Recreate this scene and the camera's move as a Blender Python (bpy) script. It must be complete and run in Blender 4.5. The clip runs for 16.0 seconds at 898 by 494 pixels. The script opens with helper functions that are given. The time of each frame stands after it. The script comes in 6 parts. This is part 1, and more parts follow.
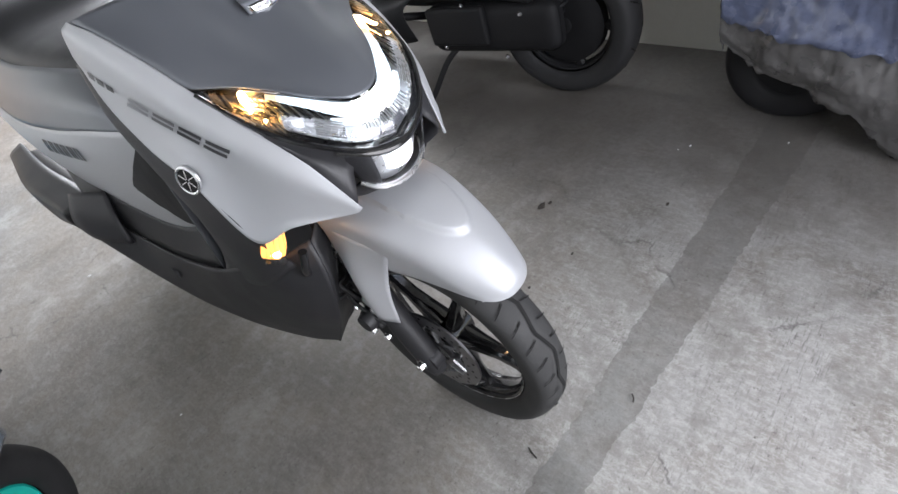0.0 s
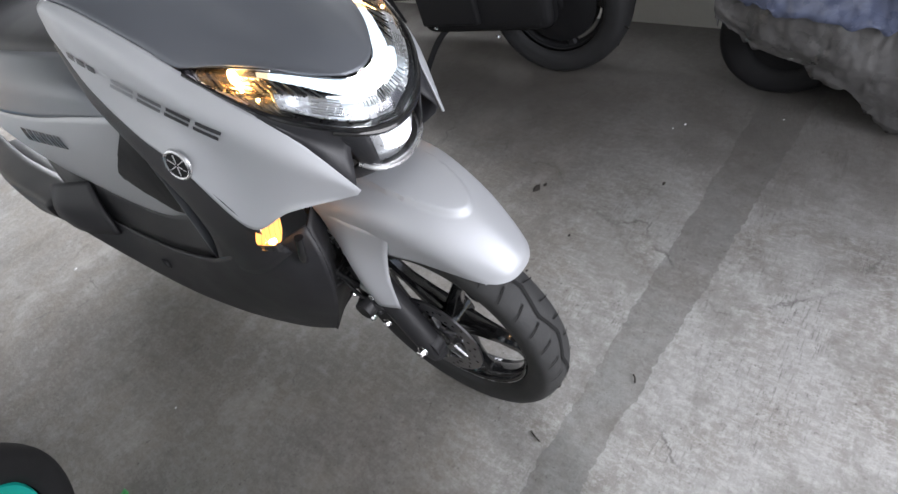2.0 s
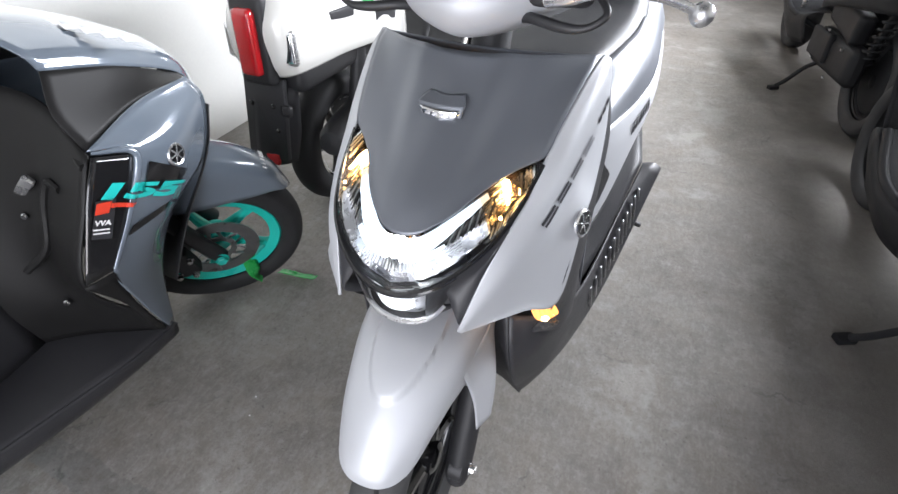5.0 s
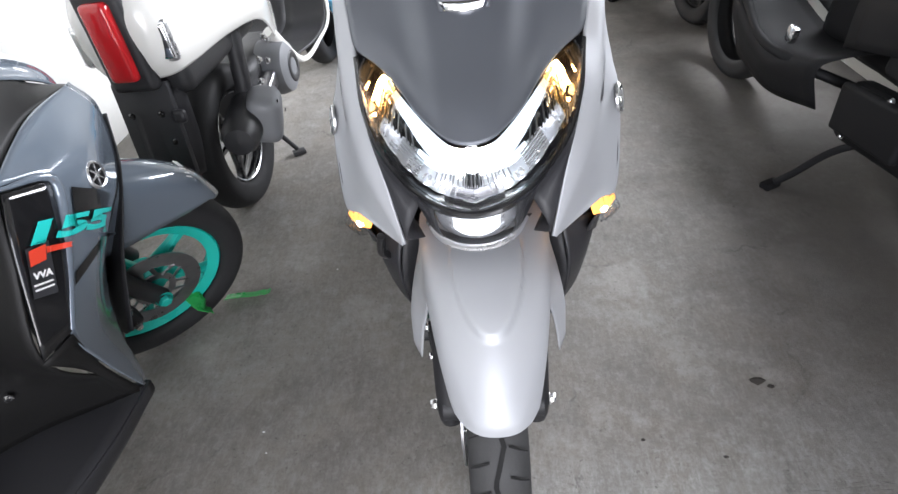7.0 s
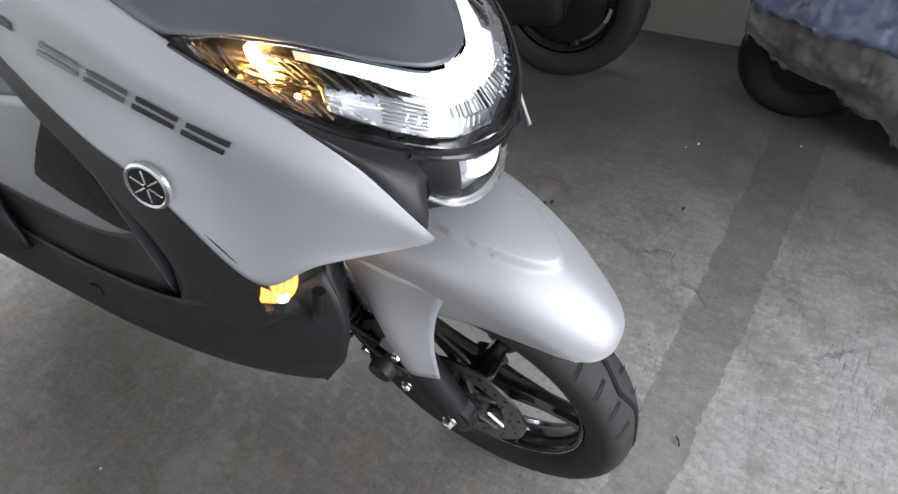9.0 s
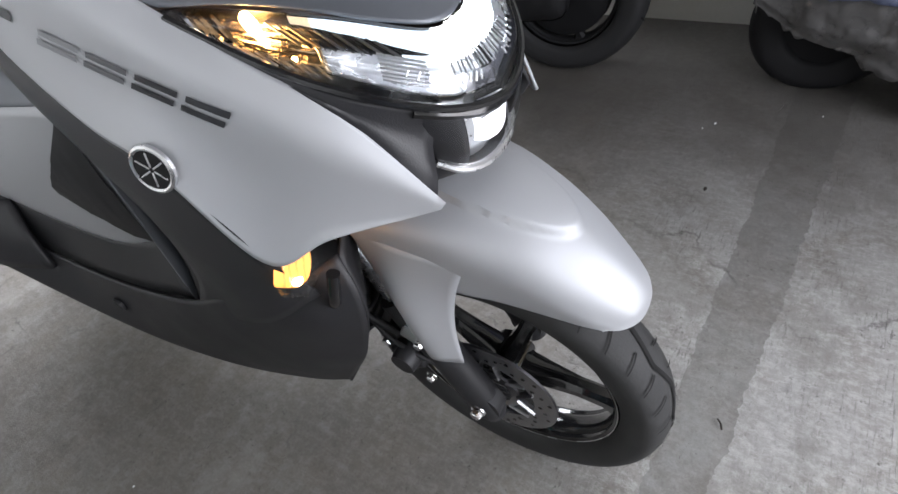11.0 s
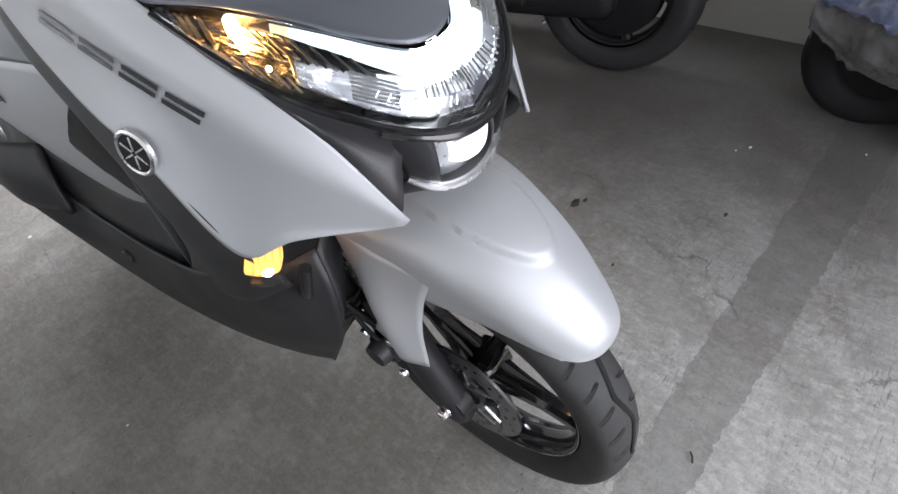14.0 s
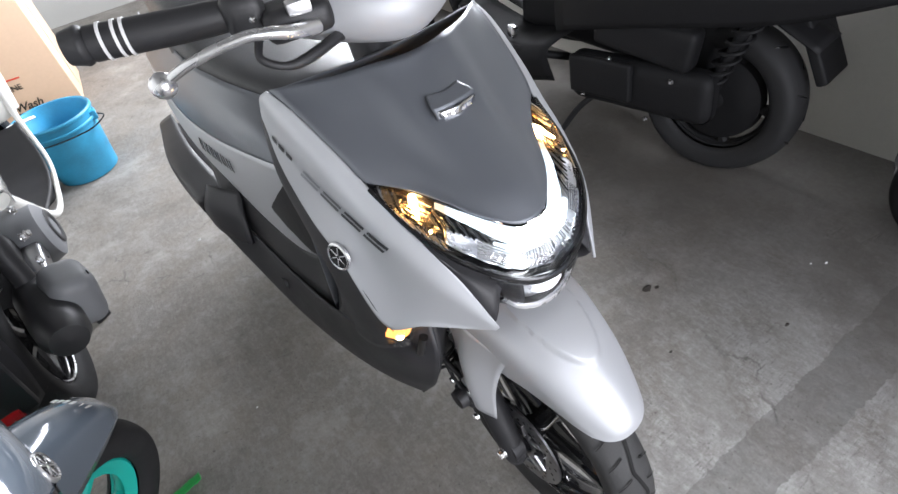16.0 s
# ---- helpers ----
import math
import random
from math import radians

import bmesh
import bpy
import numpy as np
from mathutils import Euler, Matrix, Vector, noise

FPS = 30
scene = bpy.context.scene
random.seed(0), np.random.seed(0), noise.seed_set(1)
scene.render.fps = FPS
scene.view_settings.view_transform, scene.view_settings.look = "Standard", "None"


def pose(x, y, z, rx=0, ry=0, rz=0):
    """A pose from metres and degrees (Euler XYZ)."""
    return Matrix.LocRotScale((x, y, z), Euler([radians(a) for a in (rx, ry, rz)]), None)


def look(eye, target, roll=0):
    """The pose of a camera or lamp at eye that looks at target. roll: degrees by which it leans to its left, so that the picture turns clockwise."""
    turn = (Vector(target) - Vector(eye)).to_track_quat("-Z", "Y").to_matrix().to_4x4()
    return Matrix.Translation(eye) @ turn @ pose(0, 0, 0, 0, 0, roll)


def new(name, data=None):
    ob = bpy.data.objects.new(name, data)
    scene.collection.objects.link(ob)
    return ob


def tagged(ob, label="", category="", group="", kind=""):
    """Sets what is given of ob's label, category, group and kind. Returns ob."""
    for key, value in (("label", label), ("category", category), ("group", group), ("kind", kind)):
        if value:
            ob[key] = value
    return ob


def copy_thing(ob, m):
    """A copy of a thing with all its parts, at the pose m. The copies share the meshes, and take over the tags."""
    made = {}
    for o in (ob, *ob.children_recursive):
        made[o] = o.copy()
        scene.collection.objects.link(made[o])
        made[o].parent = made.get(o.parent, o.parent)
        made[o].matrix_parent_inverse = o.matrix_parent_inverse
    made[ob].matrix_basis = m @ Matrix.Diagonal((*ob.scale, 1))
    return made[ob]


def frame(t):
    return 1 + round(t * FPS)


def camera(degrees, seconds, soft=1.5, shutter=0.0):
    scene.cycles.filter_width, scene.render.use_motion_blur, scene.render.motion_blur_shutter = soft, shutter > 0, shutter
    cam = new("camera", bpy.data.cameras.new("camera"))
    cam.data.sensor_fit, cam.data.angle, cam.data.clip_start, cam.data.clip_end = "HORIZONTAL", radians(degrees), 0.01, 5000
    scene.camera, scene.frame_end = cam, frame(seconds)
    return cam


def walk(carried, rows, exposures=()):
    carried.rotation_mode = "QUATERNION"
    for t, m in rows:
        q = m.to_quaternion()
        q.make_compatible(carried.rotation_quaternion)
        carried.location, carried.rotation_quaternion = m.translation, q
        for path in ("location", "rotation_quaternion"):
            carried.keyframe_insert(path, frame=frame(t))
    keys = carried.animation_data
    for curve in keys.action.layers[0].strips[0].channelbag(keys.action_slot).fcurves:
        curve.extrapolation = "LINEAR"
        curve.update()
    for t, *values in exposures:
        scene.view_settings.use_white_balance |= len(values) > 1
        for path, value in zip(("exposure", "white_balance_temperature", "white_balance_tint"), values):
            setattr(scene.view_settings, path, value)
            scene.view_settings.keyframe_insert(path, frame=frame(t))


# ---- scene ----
cam = camera(81.6, 16.0)
PATH = [
    (0, (-0.352, -0.498, 1.044), (0.545, 0.625, -0.347), -18.6),
    (0.5, (-0.361, -0.479, 1.048), (0.523, 0.676, -0.325), -19.9),
    (1, (-0.361, -0.483, 1.04), (0.528, 0.674, -0.327), -19.7),
    (1.5, (-0.355, -0.478, 1.034), (0.549, 0.631, -0.364), -19.0),
    (2, (-0.357, -0.476, 1.03), (0.529, 0.599, -0.404), -19.2),
    (2.5, (-0.347, -0.477, 1.031), (0.401, 0.655, -0.44), -20.3),
    (3, (-0.223, -0.443, 1.001), (0.289, 0.758, -0.515), -18.4),
    (3.5, (-0.026, -0.346, 1.027), (0.022, 0.938, -0.506), -14.5),
    (4, (0.194, -0.372, 1.112), (-0.272, 0.999, -0.268), -4.6),
    (4.2, (0.258, -0.383, 1.155), (-0.362, 1.036, -0.111), -0.5),
    (6.5, (0.156, -0.506, 1.076), (-0.303, 0.97, -0.193), -1.6),
    (7, (0.018, -0.486, 1.04), (-0.154, 1.008, -0.279), -7.6),
    (7.5, (-0.099, -0.282, 0.966), (0.105, 1.207, -0.354), -13.7),
    (8, (-0.148, -0.24, 0.985), (0.63, 1.009, -0.369), -13.5),
    (8.5, (-0.26, -0.228, 0.988), (0.763, 0.694, -0.462), -10.1),
    (9, (-0.307, -0.224, 0.96), (0.707, 0.636, -0.534), -9.5),
    (11.5, (-0.328, -0.239, 0.919), (0.686, 0.716, -0.517), -16.3),
    (12, (-0.332, -0.241, 0.916), (0.683, 0.709, -0.521), -16.2),
    (12.5, (-0.329, -0.248, 0.912), (0.682, 0.702, -0.529), -16.1),
    (13, (-0.316, -0.263, 0.916), (0.696, 0.686, -0.525), -16.1),
    (13.5, (-0.297, -0.233, 0.929), (0.735, 0.685, -0.518), -12.3),
    (14, (-0.27, -0.275, 0.939), (0.613, 0.739, -0.542), -12.2),
    (14.5, (-0.279, -0.363, 0.992), (0.347, 0.756, -0.543), -14.2),
    (15, (-0.308, -0.365, 1.122), (0.285, 0.816, -0.379), -12.7),
    (15.5, (-0.317, -0.348, 1.163), (0.354, 0.891, -0.256), -11.8),
    (16, (-0.315, -0.354, 1.173), (0.383, 0.921, -0.201), -12.0),
]
walk(cam, [(t, look(eye, target, roll)) for t, eye, target, roll in PATH], [(0, 0.36), (1, 0.26), (2, 0.24), (3, 0.34), (3.6, 0.50), (4.2, 0.48), (6.5, 0.40), (7.5, 0.45), (8.5, 0.40), (9, 0.17), (13.5, 0.18), (14.5, 0.36), (16, 0.40)])

# ---- light ----
world = bpy.data.worlds.new("sky")
scene.world = world
world.use_nodes = True
wn = world.node_tree
sky = wn.nodes.new("ShaderNodeTexSky")
sky.sky_type, sky.sun_disc = "NISHITA", False
sky.sun_elevation, sky.sun_rotation = radians(48), radians(160)
wn.nodes["Background"].inputs["Strength"].default_value = 0.12
wn.links.new(sky.outputs["Color"], wn.nodes["Background"].inputs["Color"])


def area_lamp(name, m, w, h, watts, colour):
    data = bpy.data.lights.new(name, "AREA")
    data.shape, data.size, data.size_y, data.energy, data.color = "RECTANGLE", w, h, watts, colour
    ob = new(name, data)
    ob.matrix_world = m
    return ob


# daylight of the street opening behind the camera and of the high side window
area_lamp("door_light_front", look((0.05, -1.62, 0.90), (-0.10, 0.20, 0.25)), 1.3, 1.3, 33.5, (0.922, 0.924, 1.0))
area_lamp("window_light_side", look((1.50, 2.70, 1.45), (-0.6, 2.40, 1.45)), 2.75, 0.78, 207, (0.902, 0.925, 1.0))
scene.view_settings.exposure = 0.2


# ---- materials ----
def material(name, colour, rough=0.5, metal=0.0, coat=0.0, grain=0.0, scale=200.0, blotch=0.06, blotch_scale=6.0, bump=0.0, rough_var=0.08, shine=0.5):
    """A surface with variation at two scales: fine grain and slow blotches, in colour, gloss and relief."""
    m = bpy.data.materials.new(name)
    m.use_nodes = True
    nt = m.node_tree
    b = nt.nodes["Principled BSDF"]
    b.inputs["Metallic"].default_value = metal
    b.inputs["Coat Weight"].default_value = coat
    b.inputs["Specular IOR Level"].default_value = shine
    b.inputs["Coat Roughness"].default_value = 0.06
    tc = nt.nodes.new("ShaderNodeTexCoord")
    big = nt.nodes.new("ShaderNodeTexNoise")
    big.inputs["Scale"].default_value, big.inputs["Detail"].default_value = blotch_scale, 5
    fine = nt.nodes.new("ShaderNodeTexNoise")
    fine.inputs["Scale"].default_value, fine.inputs["Detail"].default_value = scale, 3
    for n in (big, fine):
        nt.links.new(tc.outputs["Object"], n.inputs["Vector"])
    add = nt.nodes.new("ShaderNodeMath")
    add.operation = "MULTIPLY_ADD"
    nt.links.new(fine.outputs["Fac"], add.inputs[0])
    add.inputs[1].default_value = grain / max(blotch, 1e-3)
    nt.links.new(big.outputs["Fac"], add.inputs[2])
    ramp = nt.nodes.new("ShaderNodeMapRange")
    ramp.inputs["From Min"].default_value, ramp.inputs["From Max"].default_value = 0.25, 0.75 + grain / max(blotch, 1e-3)
    ramp.inputs["To Min"].default_value, ramp.inputs["To Max"].default_value = 1 - blotch, 1 + blotch
    nt.links.new(add.outputs[0], ramp.inputs["Value"])
    mul = nt.nodes.new("ShaderNodeMix")
    mul.data_type, mul.blend_type = "RGBA", "MULTIPLY"
    mul.inputs["Factor"].default_value = 1
    mul.inputs["A"].default_value = (*colour, 1)
    nt.links.new(ramp.outputs["Result"], mul.inputs["B"])
    nt.links.new(mul.outputs["Result"], b.inputs["Base Color"])
    rr = nt.nodes.new("ShaderNodeMapRange")
    rr.inputs["From Min"].default_value, rr.inputs["From Max"].default_value = 0.3, 0.7
    rr.inputs["To Min"].default_value, rr.inputs["To Max"].default_value = max(rough - rough_var, 0.02), min(rough + rough_var, 1)
    nt.links.new(big.outputs["Fac"], rr.inputs["Value"])
    nt.links.new(rr.outputs["Result"], b.inputs["Roughness"])
    if bump:
        bp = nt.nodes.new("ShaderNodeBump")
        bp.inputs["Strength"].default_value, bp.inputs["Distance"].default_value = bump, 0.001
        nt.links.new(fine.outputs["Fac"], bp.inputs["Height"])
        nt.links.new(bp.outputs["Normal"], b.inputs["Normal"])
    return m


def lamp_material(name, colour, strength):
    m = bpy.data.materials.new(name)
    m.use_nodes = True
    b = m.node_tree.nodes["Principled BSDF"]
    b.inputs["Base Color"].default_value = (*colour, 1)
    b.inputs["Emission Color"].default_value = (*colour, 1)
    b.inputs["Emission Strength"].default_value = strength
    return m


def clear_material(name, tint, gloss=0.03, ior=1.45):
    """A thin clear or tinted cover: straight-through light with a Fresnel gloss."""
    m = bpy.data.materials.new(name)
    m.use_nodes = True
    nt = m.node_tree
    out = nt.nodes["Material Output"]
    nt.nodes.remove(nt.nodes["Principled BSDF"])
    tr, gl, mix, lw, curve = (nt.nodes.new(k) for k in ("ShaderNodeBsdfTransparent", "ShaderNodeBsdfGlossy", "ShaderNodeMixShader", "ShaderNodeLayerWeight", "ShaderNodeMath"))
    tr.inputs["Color"].default_value = (*tint, 1)
    gl.inputs["Roughness"].default_value = gloss
    curve.operation = "POWER"
    curve.inputs[1].default_value = 3.6
    lift = nt.nodes.new("ShaderNodeMath")
    lift.operation = "MULTIPLY_ADD"
    lift.inputs[1].default_value, lift.inputs[2].default_value = 0.8, (ior - 1) ** 2 / (ior + 1) ** 2
    nt.links.new(lw.outputs["Facing"], curve.inputs[0])
    nt.links.new(curve.outputs[0], lift.inputs[0])
    nt.links.new(lift.outputs[0], mix.inputs[0])
    nt.links.new(tr.outputs[0], mix.inputs[1])
    nt.links.new(gl.outputs[0], mix.inputs[2])
    nt.links.new(mix.outputs[0], out.inputs["Surface"])
    return m


def concrete_floor(name="worn concrete", tone=1.0, wear=(0.34, 1.0), low=(0.172, 0.148, 0.121, 1), high=(0.268, 0.247, 0.219, 1)):
    """Worn grey concrete: brushed streaks, pale scuffed patches, dark pits, dirt stains, hairline cracks and painted
    shade by the wall.
    """
    m = bpy.data.materials.new(name)
    m.use_nodes = True
    nt = m.node_tree
    b = nt.nodes["Principled BSDF"]
    tc = nt.nodes.new("ShaderNodeTexCoord")

    def tex(kind, scale, detail=6, rough=0.6, stretch=None, turn=0.0):
        n = nt.nodes.new(kind)
        n.inputs["Scale"].default_value = scale
        if "Detail" in n.inputs:
            n.inputs["Detail"].default_value, n.inputs["Roughness"].default_value = detail, rough
        if stretch:
            mp = nt.nodes.new("ShaderNodeMapping")
            mp.inputs["Scale"].default_value = stretch
            mp.inputs["Rotation"].default_value = (0, 0, turn)
            nt.links.new(tc.outputs["Object"], mp.inputs["Vector"])
            nt.links.new(mp.outputs["Vector"], n.inputs["Vector"])
        else:
            nt.links.new(tc.outputs["Object"], n.inputs["Vector"])
        return n

    def ramp(source, lo, hi, a, z):
        n = nt.nodes.new("ShaderNodeMapRange")
        for k, v in zip(("From Min", "From Max", "To Min", "To Max"), (lo, hi, a, z)):
            n.inputs[k].default_value = v
        nt.links.new(source, n.inputs["Value"])
        return n.outputs["Result"]

    def mixed(fac, a, z, blend="MIX"):
        n = nt.nodes.new("ShaderNodeMix")
        n.data_type, n.blend_type = "RGBA", blend
        for k, v in (("Factor", fac), ("A", a), ("B", z)):
            if isinstance(v, tuple):
                n.inputs[k].default_value = v
            elif isinstance(v, float):
                n.inputs[k].default_value = v
            else:
                nt.links.new(v, n.inputs[k])
        return n.outputs["Result"]

    def times(a, z):
        n = nt.nodes.new("ShaderNodeMath")
        n.operation = "MULTIPLY"
        nt.links.new(a, n.inputs[0])
        nt.links.new(z, n.inputs[1])
        return n.outputs[0]

    broad = tex("ShaderNodeTexNoise", 1.3, 4, 0.55)
    cloud = tex("ShaderNodeTexNoise", 7.0, 8, 0.65)
    grain = tex("ShaderNodeTexNoise", 140.0, 4, 0.7)
    streak = tex("ShaderNodeTexNoise", 30.0, 9, 0.8, (0.8, 4.0, 1), radians(-8))
    pits = tex("ShaderNodeTexVoronoi", 55.0)
    pit_mask = tex("ShaderNodeTexNoise", 5.0, 3)
    scuff = tex("ShaderNodeTexNoise", 34.0, 12, 0.85, (2.2, 1.0, 1), radians(6))
    # traffic has worn the part towards the street down to pale aggregate
    sep = nt.nodes.new("ShaderNodeSeparateXYZ")
    nt.links.new(tc.outputs["Object"], sep.inputs[0])
    shift = nt.nodes.new("ShaderNodeMath")
    shift.operation = "MULTIPLY_ADD"
    nt.links.new(broad.outputs["Fac"], shift.inputs[0])
    shift.inputs[1].default_value = -0.9
    nt.links.new(sep.outputs["Y"], shift.inputs[2])
    # besides wear, the mask's fade north and west paints in shade there
    wear_shade = nt.nodes.new("ShaderNodeMath")
    wear_shade.operation = "MULTIPLY_ADD"
    nt.links.new(sep.outputs["X"], wear_shade.inputs[0])
    wear_shade.inputs[1].default_value = -0.25
    nt.links.new(shift.outputs[0], wear_shade.inputs[2])
    worn = ramp(wear_shade.outputs[0], -0.38, -0.74, *wear)
    col = mixed(ramp(broad.outputs["Fac"], 0.35, 0.65, 0, 1), low, high)
    col = mixed(ramp(cloud.outputs["Fac"], 0.40, 0.60, 0, 0.75), col, (0.165, 0.151, 0.134, 1))
    stain = tex("ShaderNodeTexNoise", 3.2, 9, 0.72)
    col = mixed(ramp(stain.outputs["Fac"], 0.52, 0.62, 0, 0.70), col, (0.125, 0.104, 0.083, 1))
    col = mixed(ramp(stain.outputs["Fac"], 0.47, 0.37, 0, 0.7), col, (0.37, 0.352, 0.325, 1))
    mottle = tex("ShaderNodeTexNoise", 24.0, 10, 0.78)
    col = mixed(times(ramp(mottle.outputs["Fac"], 0.52, 0.64, 0, 0.45), ramp(cloud.outputs["Fac"], 0.42, 0.58, 0.15, 1)), col, (0.40, 0.385, 0.36, 1))
    col = mixed(times(ramp(mottle.outputs["Fac"], 0.45, 0.36, 0, 0.6), ramp(stain.outputs["Fac"], 0.45, 0.58, 0.1, 1)), col, (0.085, 0.077, 0.068, 1))
    col = mixed(times(ramp(cloud.outputs["Fac"], 0.36, 0.54, 0.25, 0.9), worn), col, (0.385, 0.38, 0.365, 1))
    col = mixed(times(ramp(scuff.outputs["Fac"], 0.47, 0.58, 0, 0.9), worn), col, (0.50, 0.495, 0.48, 1))
    col = mixed(times(ramp(streak.outputs["Fac"], 0.55, 0.66, 0, 0.7), worn), col, (0.54, 0.532, 0.515, 1))
    col = mixed(times(ramp(streak.outputs["Fac"], 0.44, 0.35, 0, 0.7), worn), col, (0.20, 0.19, 0.175, 1))
    col = mixed(times(ramp(stain.outputs["Fac"], 0.50, 0.58, 0, 0.5), worn), col, (0.19, 0.178, 0.16, 1))
    # broom strokes across the bay
    dash = tex("ShaderNodeTexNoise", 1.0, 6, 0.7, (22.0, 230.0, 1), radians(-3))
    dash_mask = tex("ShaderNodeTexNoise", 5.0, 7, 0.7)
    strokes = times(times(ramp(dash.outputs["Fac"], 0.555, 0.63, 0, 0.85), ramp(dash_mask.outputs["Fac"], 0.47, 0.62, 0.0, 1)), worn)
    col = mixed(strokes, col, (0.15, 0.143, 0.131, 1))
    dots = times(ramp(pits.outputs["Distance"], 0.16, 0.07, 0, 1), ramp(pit_mask.outputs["Fac"], 0.47, 0.60, 0, 0.85))
    col = mixed(dots, col, (0.10, 0.095, 0.085, 1))
    speck = tex("ShaderNodeTexNoise", 75.0, 7, 0.8)
    col = mixed(times(ramp(speck.outputs["Fac"], 0.585, 0.635, 0, 0.9), ramp(dash_mask.outputs["Fac"], 0.40, 0.56, 0.1, 1)), col, (0.10, 0.093, 0.083, 1))
    crack = tex("ShaderNodeTexVoronoi", 1.15)
    crack.feature = "DISTANCE_TO_EDGE"
    wob = nt.nodes.new("ShaderNodeMix")
    wob.data_type = "VECTOR"
    wob.inputs["Factor"].default_value = 0.12
    nt.links.new(tc.outputs["Object"], wob.inputs["A"])
    nt.links.new(cloud.outputs["Color"], wob.inputs["B"])
    nt.links.new(wob.outputs["Result"], crack.inputs["Vector"])
    line = times(ramp(crack.outputs["Distance"], 0.004, 0.0, 0, 1), ramp(pit_mask.outputs["Fac"], 0.5, 0.6, 0, 0.7))
    col = mixed(line, col, (0.09, 0.085, 0.08, 1))
    col = mixed(ramp(grain.outputs["Fac"], 0.3, 0.7, 0, 0.20), col, (0.25, 0.24, 0.22, 1), "MULTIPLY")
    # darkens the floor towards the wall: shade painted in, with some grime
    wall_shade = tex("ShaderNodeTexNoise", 2.4, 7, 0.65)
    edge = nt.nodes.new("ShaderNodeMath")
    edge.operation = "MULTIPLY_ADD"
    nt.links.new(wall_shade.outputs["Fac"], edge.inputs[0])
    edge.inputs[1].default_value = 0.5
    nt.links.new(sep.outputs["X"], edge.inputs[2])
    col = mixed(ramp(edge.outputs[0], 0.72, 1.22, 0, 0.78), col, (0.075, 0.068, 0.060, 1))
    col = mixed(1.0, col, (tone, tone, tone, 1), "MULTIPLY")
    nt.links.new(col, b.inputs["Base Color"])
    nt.links.new(ramp(cloud.outputs["Fac"], 0.35, 0.65, 0.55, 0.8), b.inputs["Roughness"])
    bp = nt.nodes.new("ShaderNodeBump")
    bp.inputs["Strength"].default_value, bp.inputs["Distance"].default_value = 0.6, 0.0015
    h = nt.nodes.new("ShaderNodeMath")
    h.operation = "MULTIPLY_ADD"
    nt.links.new(scuff.outputs["Fac"], h.inputs[0])
    h.inputs[1].default_value = 2.0
    nt.links.new(grain.outputs["Fac"], h.inputs[2])
    cut = nt.nodes.new("ShaderNodeMath")
    cut.operation = "MULTIPLY_ADD"
    nt.links.new(strokes, cut.inputs[0])
    cut.inputs[1].default_value = -1.2
    nt.links.new(h.outputs[0], cut.inputs[2])
    nt.links.new(cut.outputs[0], bp.inputs["Height"])
    nt.links.new(bp.outputs["Normal"], b.inputs["Normal"])
    return m


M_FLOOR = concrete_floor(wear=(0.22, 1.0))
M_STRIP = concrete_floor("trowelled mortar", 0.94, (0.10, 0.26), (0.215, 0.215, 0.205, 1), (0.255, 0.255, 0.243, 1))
M_WALL = material("dirty painted plaster", (0.68, 0.67, 0.625), 0.75, grain=0.03, scale=90, blotch=0.12, blotch_scale=2.2, bump=0.25)
M_WALL_PALE = material("pale painted plaster", (0.74, 0.74, 0.71), 0.7, grain=0.03, scale=90, blotch=0.06, blotch_scale=1.5, bump=0.2)
M_WALL_REAR = material("grey painted plaster", (0.46, 0.46, 0.44), 0.7, grain=0.03, scale=90, blotch=0.08, blotch_scale=1.5, bump=0.2)
# unseen ceiling, made dark to hold down bounced light
M_CEIL = material("dark ceiling boards", (0.10, 0.098, 0.095), 0.8, blotch=0.08, blotch_scale=1.0)
M_SILVER = material("satin silver-grey paint", (0.47, 0.48, 0.50), 0.52, metal=0.34, coat=0.0, grain=0.02, scale=900, blotch=0.015, blotch_scale=5, rough_var=0.03)
M_HOOD = material("matt dark grey paint", (0.140, 0.150, 0.168), 0.36, metal=0.32, grain=0.03, scale=900, blotch=0.03, blotch_scale=5, rough_var=0.03)
M_BLACK = material("textured black plastic", (0.022, 0.022, 0.024), 0.5, grain=0.05, scale=700, blotch=0.12, bump=0.25)
M_GREYPL = material("textured charcoal plastic", (0.027, 0.027, 0.030), 0.48, grain=0.05, scale=700, blotch=0.10, bump=0.25)
M_GLOSS = material("gloss black paint", (0.012, 0.012, 0.013), 0.16, coat=0.4, blotch=0.1)
M_RUBBER = material("tyre rubber", (0.022, 0.022, 0.023), 0.66, grain=0.08, scale=300, blotch=0.18, blotch_scale=14, bump=0.3, shine=0.3)
M_TREAD = material("dusty tyre rubber", (0.036, 0.036, 0.036), 0.7, grain=0.10, scale=300, blotch=0.22, blotch_scale=14, bump=0.3)
M_STEEL = material("bright zinc steel", (0.72, 0.72, 0.73), 0.25, metal=1.0, blotch=0.08, blotch_scale=60)
M_DISC = material("drilled brake steel", (0.34, 0.34, 0.35), 0.34, metal=1.0, blotch=0.12, blotch_scale=40)
M_ALLOY = material("satin alloy", (0.74, 0.74, 0.75), 0.28, metal=0.9, blotch=0.05, blotch_scale=30)
